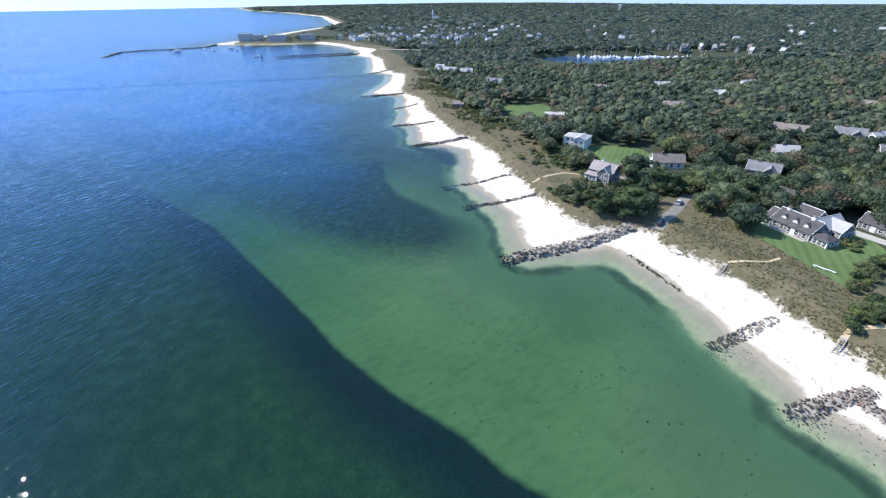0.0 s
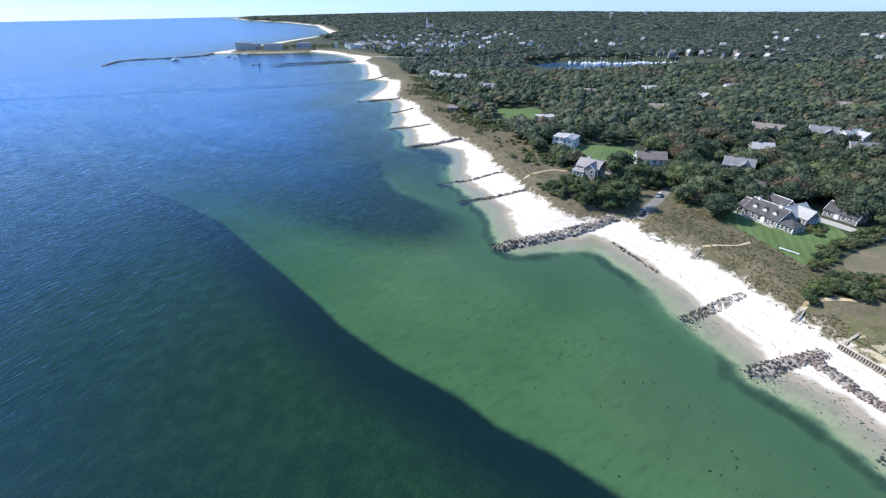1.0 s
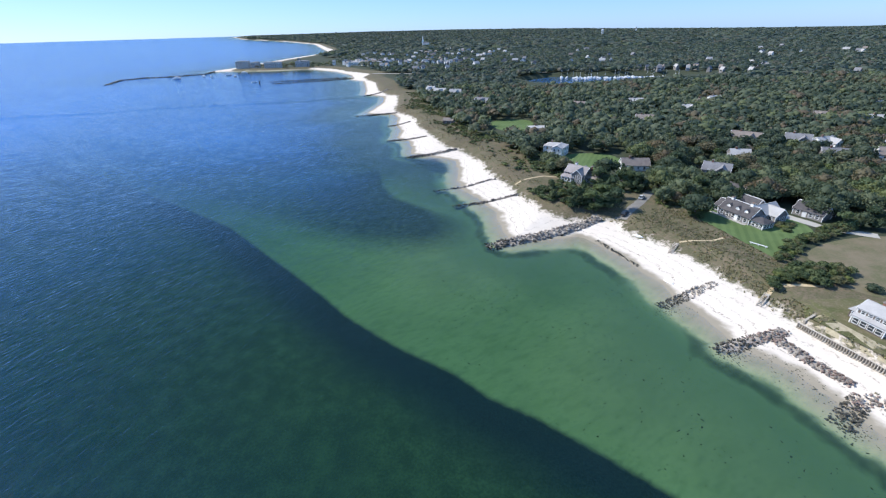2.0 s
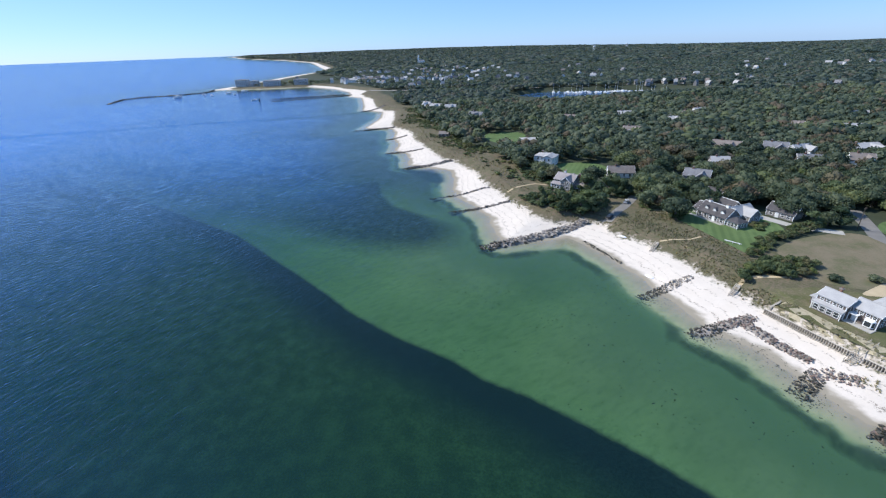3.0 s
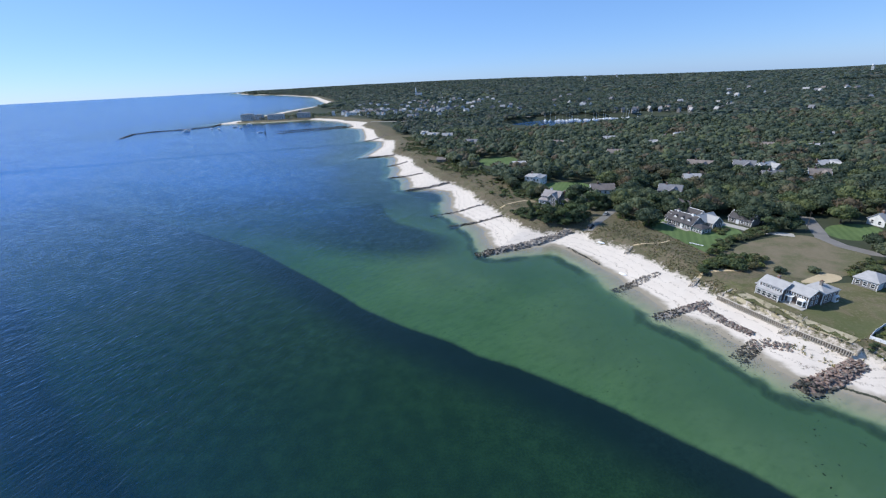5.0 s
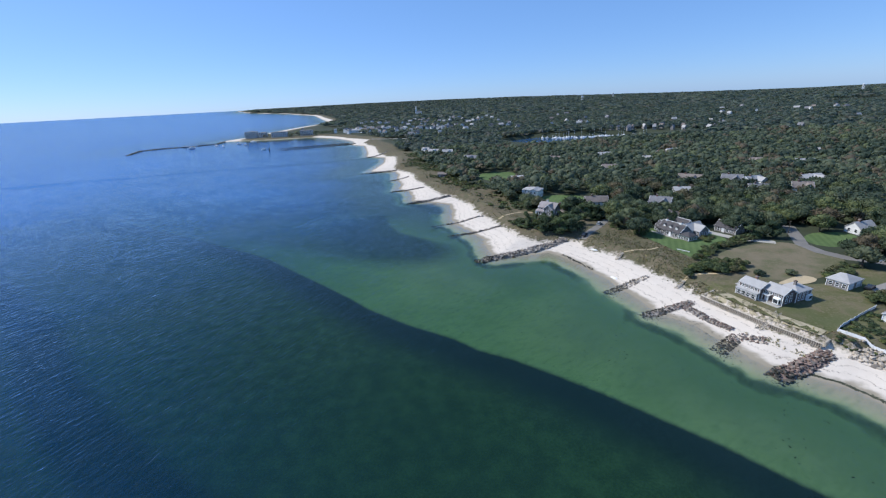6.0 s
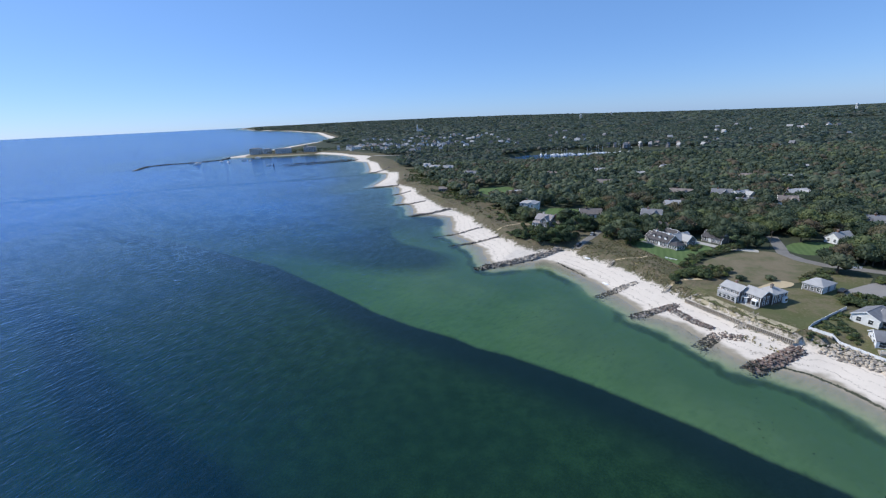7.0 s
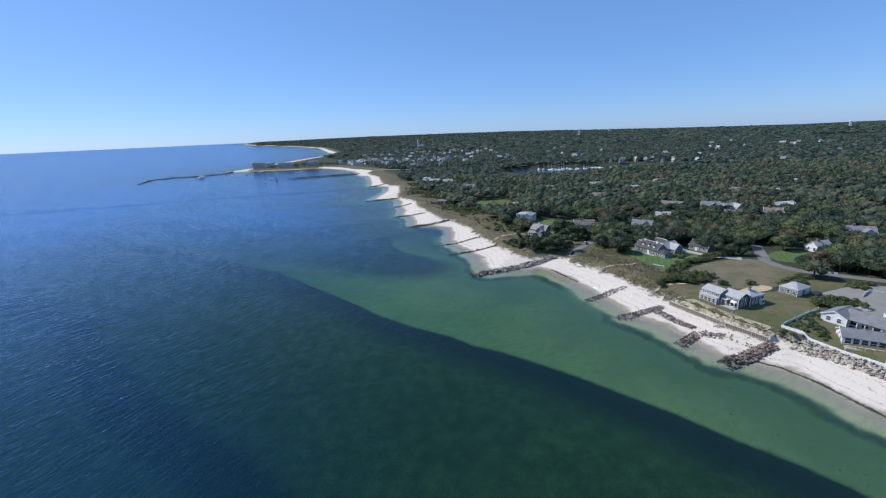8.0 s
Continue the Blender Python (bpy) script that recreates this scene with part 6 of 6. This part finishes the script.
ok = (v > -1.5) & (v < 16) & (g.random(len(v)) < 0.7 * smooth(wobble(bx, by, 3.5) - 0.04 * (4 - v), -0.5, 0.5)) & ~inside(bx, by, ribbon(SLIP, 6))
forest("beach_grass", bx[ok], by[ok], g.uniform(0.4, 0.9, ok.sum()), g.uniform(0.4, 0.9, ok.sum()), 54, M_DRY_GRASS, TUFTS, "tan and green tufts of dune grass", "grass")


def shrub_bank(corners, step, r, h, seed, label, name="shrubbery"):
    c = np.array(corners)
    x, y, g = scattered(c[:, 0].min(), c[:, 0].max(), c[:, 1].min(), c[:, 1].max(), step, seed)
    k = inside(x, y, corners)
    x, y = x[k], y[k]
    forest(name, x, y, g.uniform(r * 0.7, r * 1.3, len(x)), g.uniform(h * 0.7, h * 1.2, len(x)), seed, M_SHRUB, LOD1, label, "shrubs")


shrub_bank([(86, 77.5), (95, 79), (103, 77.5), (113, 82), (112, 87), (104, 90), (95, 86), (88, 83)], 1.9, 1.8, 2.6, 41, "dense green shrubbery beside the path")
shrub_bank([(97, 91), (104, 94), (112, 101), (128, 109), (142, 115), (140, 119), (126, 114), (110, 105.4), (100, 96.5)], 1.9, 1.4, 2.2, 42, "tall dark hedge of trees along the lawn")
shrub_bank([(127, 50), (131, 55), (138, 57), (142, 51), (135, 46)], 1.6, 1.5, 2.6, 43, "dark green bushes beside the drive")
shrub_bank([(107, 37), (109, 38.2), (125.5, 46.8), (121, 41), (117.5, 36), (113, 28), (110.5, 29.5)], 1.8, 1.15, 0.8, 44, "rough green scrub inside the fence")
shrub_bank([(101.2, 33.0), (104.4, 35.4), (107.0, 31.0), (103.4, 30.4)], 1.1, 0.8, 0.8, 45, "green scrub above the revetment")
shrub_bank([(106.6, 30.6), (107.6, 30.9), (111.3, 24.0), (114.6, 17.8), (117.4, 12.4), (116.2, 11.8), (113.2, 17.2), (109.8, 23.6)], 1.0, 0.6, 0.5, 40, "strip of low scrub between fence and boulders")
shrub_bank([(128, 72), (138, 77), (146, 82), (150, 80), (141, 73), (131, 68)], 2.0, 1.6, 1.8, 46, "yellow-green shrubs at the field's edge")
shrub_bank([(153, 67), (160, 71), (165, 68), (157, 64)], 1.6, 1.4, 1.6, 47, "clipped green hedge by the drive", "hedge")
shrub_bank([(88, 128), (94, 134), (97, 131), (92, 125)], 1.7, 1.4, 1.6, 48, "green garden shrubs at the lawn's corner")
shrub_bank([(33, 162), (39, 150), (44, 138), (60, 135), (72, 143), (62, 160), (50, 166)], 3.0, 1.7, 2.2, 50, "rough green thicket under the pines")
shrub_bank([(112, 114), (117, 120), (120, 118), (115, 112)], 1.7, 1.2, 1.3, 49, "clipped green garden bushes")
for x, y in ((111, 75.5), (121.5, 74.5)):
    rng = np.random.default_rng(int(x))
    ob = thing("bush", x, y, height(x, y), 0, "round dark bush standing on the dry field", "bush")
    part("leaves", CROWN_NEAR[0], None, ob, m=Matrix.Translation((0, 0, -0.3)) @ Matrix.Diagonal((1.9, 1.9, 1.5, 1)))

bed = thing("garden_bed", 141.0, 47.5, height(141.0, 47.5), 0, "round planted bed with a small tree in the drive", "garden bed")
bm = bmesh.new()
bmesh.ops.create_cone(bm, cap_ends=True, segments=24, radius1=2.4, radius2=2.2, depth=0.4, matrix=Matrix.Translation((0, 0, 0.2)))
part("kerb", bm, M_GRAVEL, bed, "pale stone edging")
part("leaves", CROWN_NEAR[1], None, bed, m=Matrix.Translation((0, 0, 0.3)) @ Matrix.Diagonal((1.5, 1.5, 1.5, 1)))

# dark weed on the sandy seabed
wx, wy, rng = scattered(-10, 95, -25, 120, 1.5, 27)
ok = (signed(wx, wy, MEADOW) < -3) & (shore_of(wx, wy) < -7) & (rng.random(len(wx)) < 0.1 + 0.7 * smooth(wobble(wx, wy, 9) + 0.5 * wobble(wx, wy, 3.1), 0.1, 0.9))
wx, wy = wx[ok], wy[ok]
WEED = []
for k in range(4):
    g = np.random.default_rng(180 + k)
    v, t = ICO[1]
    WEED.append((v * (1 + g.uniform(-0.5, 0.4, (len(v), 1))) * (1.5, 0.7, 0.25), t))
size = 0.07 + 0.2 * rng.random(len(wx)) ** 2.2
forest("seaweed", wx, wy, size, size * 0.8, 38, M_WEED, WEED, "dark tufts of seaweed on the seabed", "seaweed")


# weed round the stones at the water
g = np.random.default_rng(58)
fringe = []
for cx, cy, sx_, sy_, count in ((58, 74.6, 3.2, 1.5, 130), (64.5, 56.6, 3.6, 1.4, 150), (74.5, 56, 2.2, 4.0, 90), (73.8, 35, 2.2, 1.6, 110), (76.5, 46, 1.6, 4.5, 60), (82, 23.3, 2.6, 1.2, 80)):
    fringe.append(np.stack([g.normal(cx, sx_, count), g.normal(cy, sy_, count)], -1))
fringe = np.concatenate(fringe)
fringe = fringe[shore_of(fringe[:, 0], fringe[:, 1]) < 3.5]
forest("seaweed", fringe[:, 0], fringe[:, 1], g.uniform(0.06, 0.24, len(fringe)), g.uniform(0.05, 0.12, len(fringe)), 59, M_WEED, WEED, "dark weed round the groyne tips", "seaweed")

# a line of dark wrack along the water's edge
wx, wy, across, wf = along([(89, 25.4), (94, 21.5), (97.8, 14), (99.8, 6), (102, -3), (108, -17)], 1300, np.random.default_rng(28))
g = np.random.default_rng(29)
wx, wy = wx + across[:, 0] * g.normal(0, 0.2, 1300) * (1 + wf), wy + across[:, 1] * g.normal(0, 0.2, 1300) * (1 + wf)
forest("seaweed_wrack", wx, wy, g.uniform(0.12, 0.36, 1300), g.uniform(0.08, 0.22, 1300), 39, M_WEED, WEED, "line of dark seaweed wrack on the sand", "seaweed")


# ---- small things round the houses ----
def car(x, y, turn, material, label):
    ob = thing("car", x, y, height(x, y) + 0.1, turn, label, "car")
    bm = bmesh.new()
    solid(bm, [(-2.2, -0.9, 0.3), (2.2, -0.9, 0.3), (2.2, 0.9, 0.3), (-2.2, 0.9, 0.3), (-2.2, -0.9, 0.9), (2.2, -0.9, 0.85), (2.2, 0.9, 0.85), (-2.2, 0.9, 0.9)],
          [(3, 2, 1, 0), (4, 5, 6, 7), (0, 1, 5, 4), (1, 2, 6, 5), (2, 3, 7, 6), (3, 0, 4, 7)])
    bmesh.ops.bevel(bm, geom=bm.edges[:], offset=0.12, segments=2, affect="EDGES")
    part("body", bm, material, ob)
    bm = bmesh.new()
    solid(bm, [(-1.9, -0.8, 0.88), (1.0, -0.8, 0.86), (1.0, 0.8, 0.86), (-1.9, 0.8, 0.88), (-1.5, -0.65, 1.45), (0.3, -0.65, 1.45), (0.3, 0.65, 1.45), (-1.5, 0.65, 1.45)],
          [(3, 2, 1, 0), (4, 5, 6, 7), (0, 1, 5, 4), (1, 2, 6, 5), (2, 3, 7, 6), (3, 0, 4, 7)])
    part("cabin", bm, M_GLASS, ob)
    part("cabin_roof", one_box(-1.45, 0.25, -0.62, 0.62, 1.43, 1.49), material, ob)
    for wx in (-1.35, 1.35):
        for wy in (-0.85, 0.85):
            bm = bmesh.new()
            bmesh.ops.create_cone(bm, cap_ends=True, segments=14, radius1=0.33, radius2=0.33, depth=0.2, matrix=Matrix.Translation((wx, wy, 0.33)) @ Matrix.Rotation(math.pi / 2, 4, "X"))
            part("wheel", bm, M_TIMBER_DARK, ob)


M_CAR_DARK = plain_rough("dark_car_paint", (0.02, 0.022, 0.026), (0.035, 0.036, 0.04), 1, 0.25, 0.02)
M_CAR_GREY = plain_rough("silver_car_paint", (0.4, 0.41, 0.42), (0.5, 0.51, 0.52), 1, 0.25, 0.02)
car(66.5, 132.5, 48, M_CAR_DARK, "dark car parked at the beach access")
car(78.5, 147, 55, M_CAR_GREY, "silver car parked on the beach access road")
car(136.5, 60.8, 30, M_CAR_DARK, "dark car parked beside the garage")
fence([(156.6, 84.8), (162.8, 81.6)], "short white fence beside the lane")
fence([(150.5, 57.6), (157.0, 62.0), (162.0, 59.5)], "low white fence round the drive", 0.9)


def utility_pole(x, y):
    ob = thing("utility_pole", x, y, height(x, y), 25, "brown timber utility pole beside the lane", "utility pole")
    b = bmesh.new()
    bmesh.ops.create_cone(b, cap_ends=True, segments=8, radius1=0.15, radius2=0.10, depth=9.5, matrix=Matrix.Translation((0, 0, 4.25)))
    part("pole", b, M_TIMBER_DARK, ob)
    part("crossarm", one_box(-1.1, 1.1, -0.06, 0.06, 8.2, 8.34), M_TIMBER_DARK, ob)


utility_pole(147.5, 110.5)
ob = thing("flagpole", 117.2, 15.8, height(117.2, 15.8), 0, "tall white flagpole behind the fence", "flagpole")
bm = bmesh.new()
bmesh.ops.create_cone(bm, cap_ends=True, segments=8, radius1=0.09, radius2=0.05, depth=10, matrix=Matrix.Translation((0, 0, 5)))
part("pole", bm, M_WHITE, ob)
bm = bmesh.new()
bmesh.ops.create_uvsphere(bm, u_segments=8, v_segments=6, radius=0.14, matrix=Matrix.Translation((0, 0, 10.1)))
part("finial", bm, M_WHITE, ob)
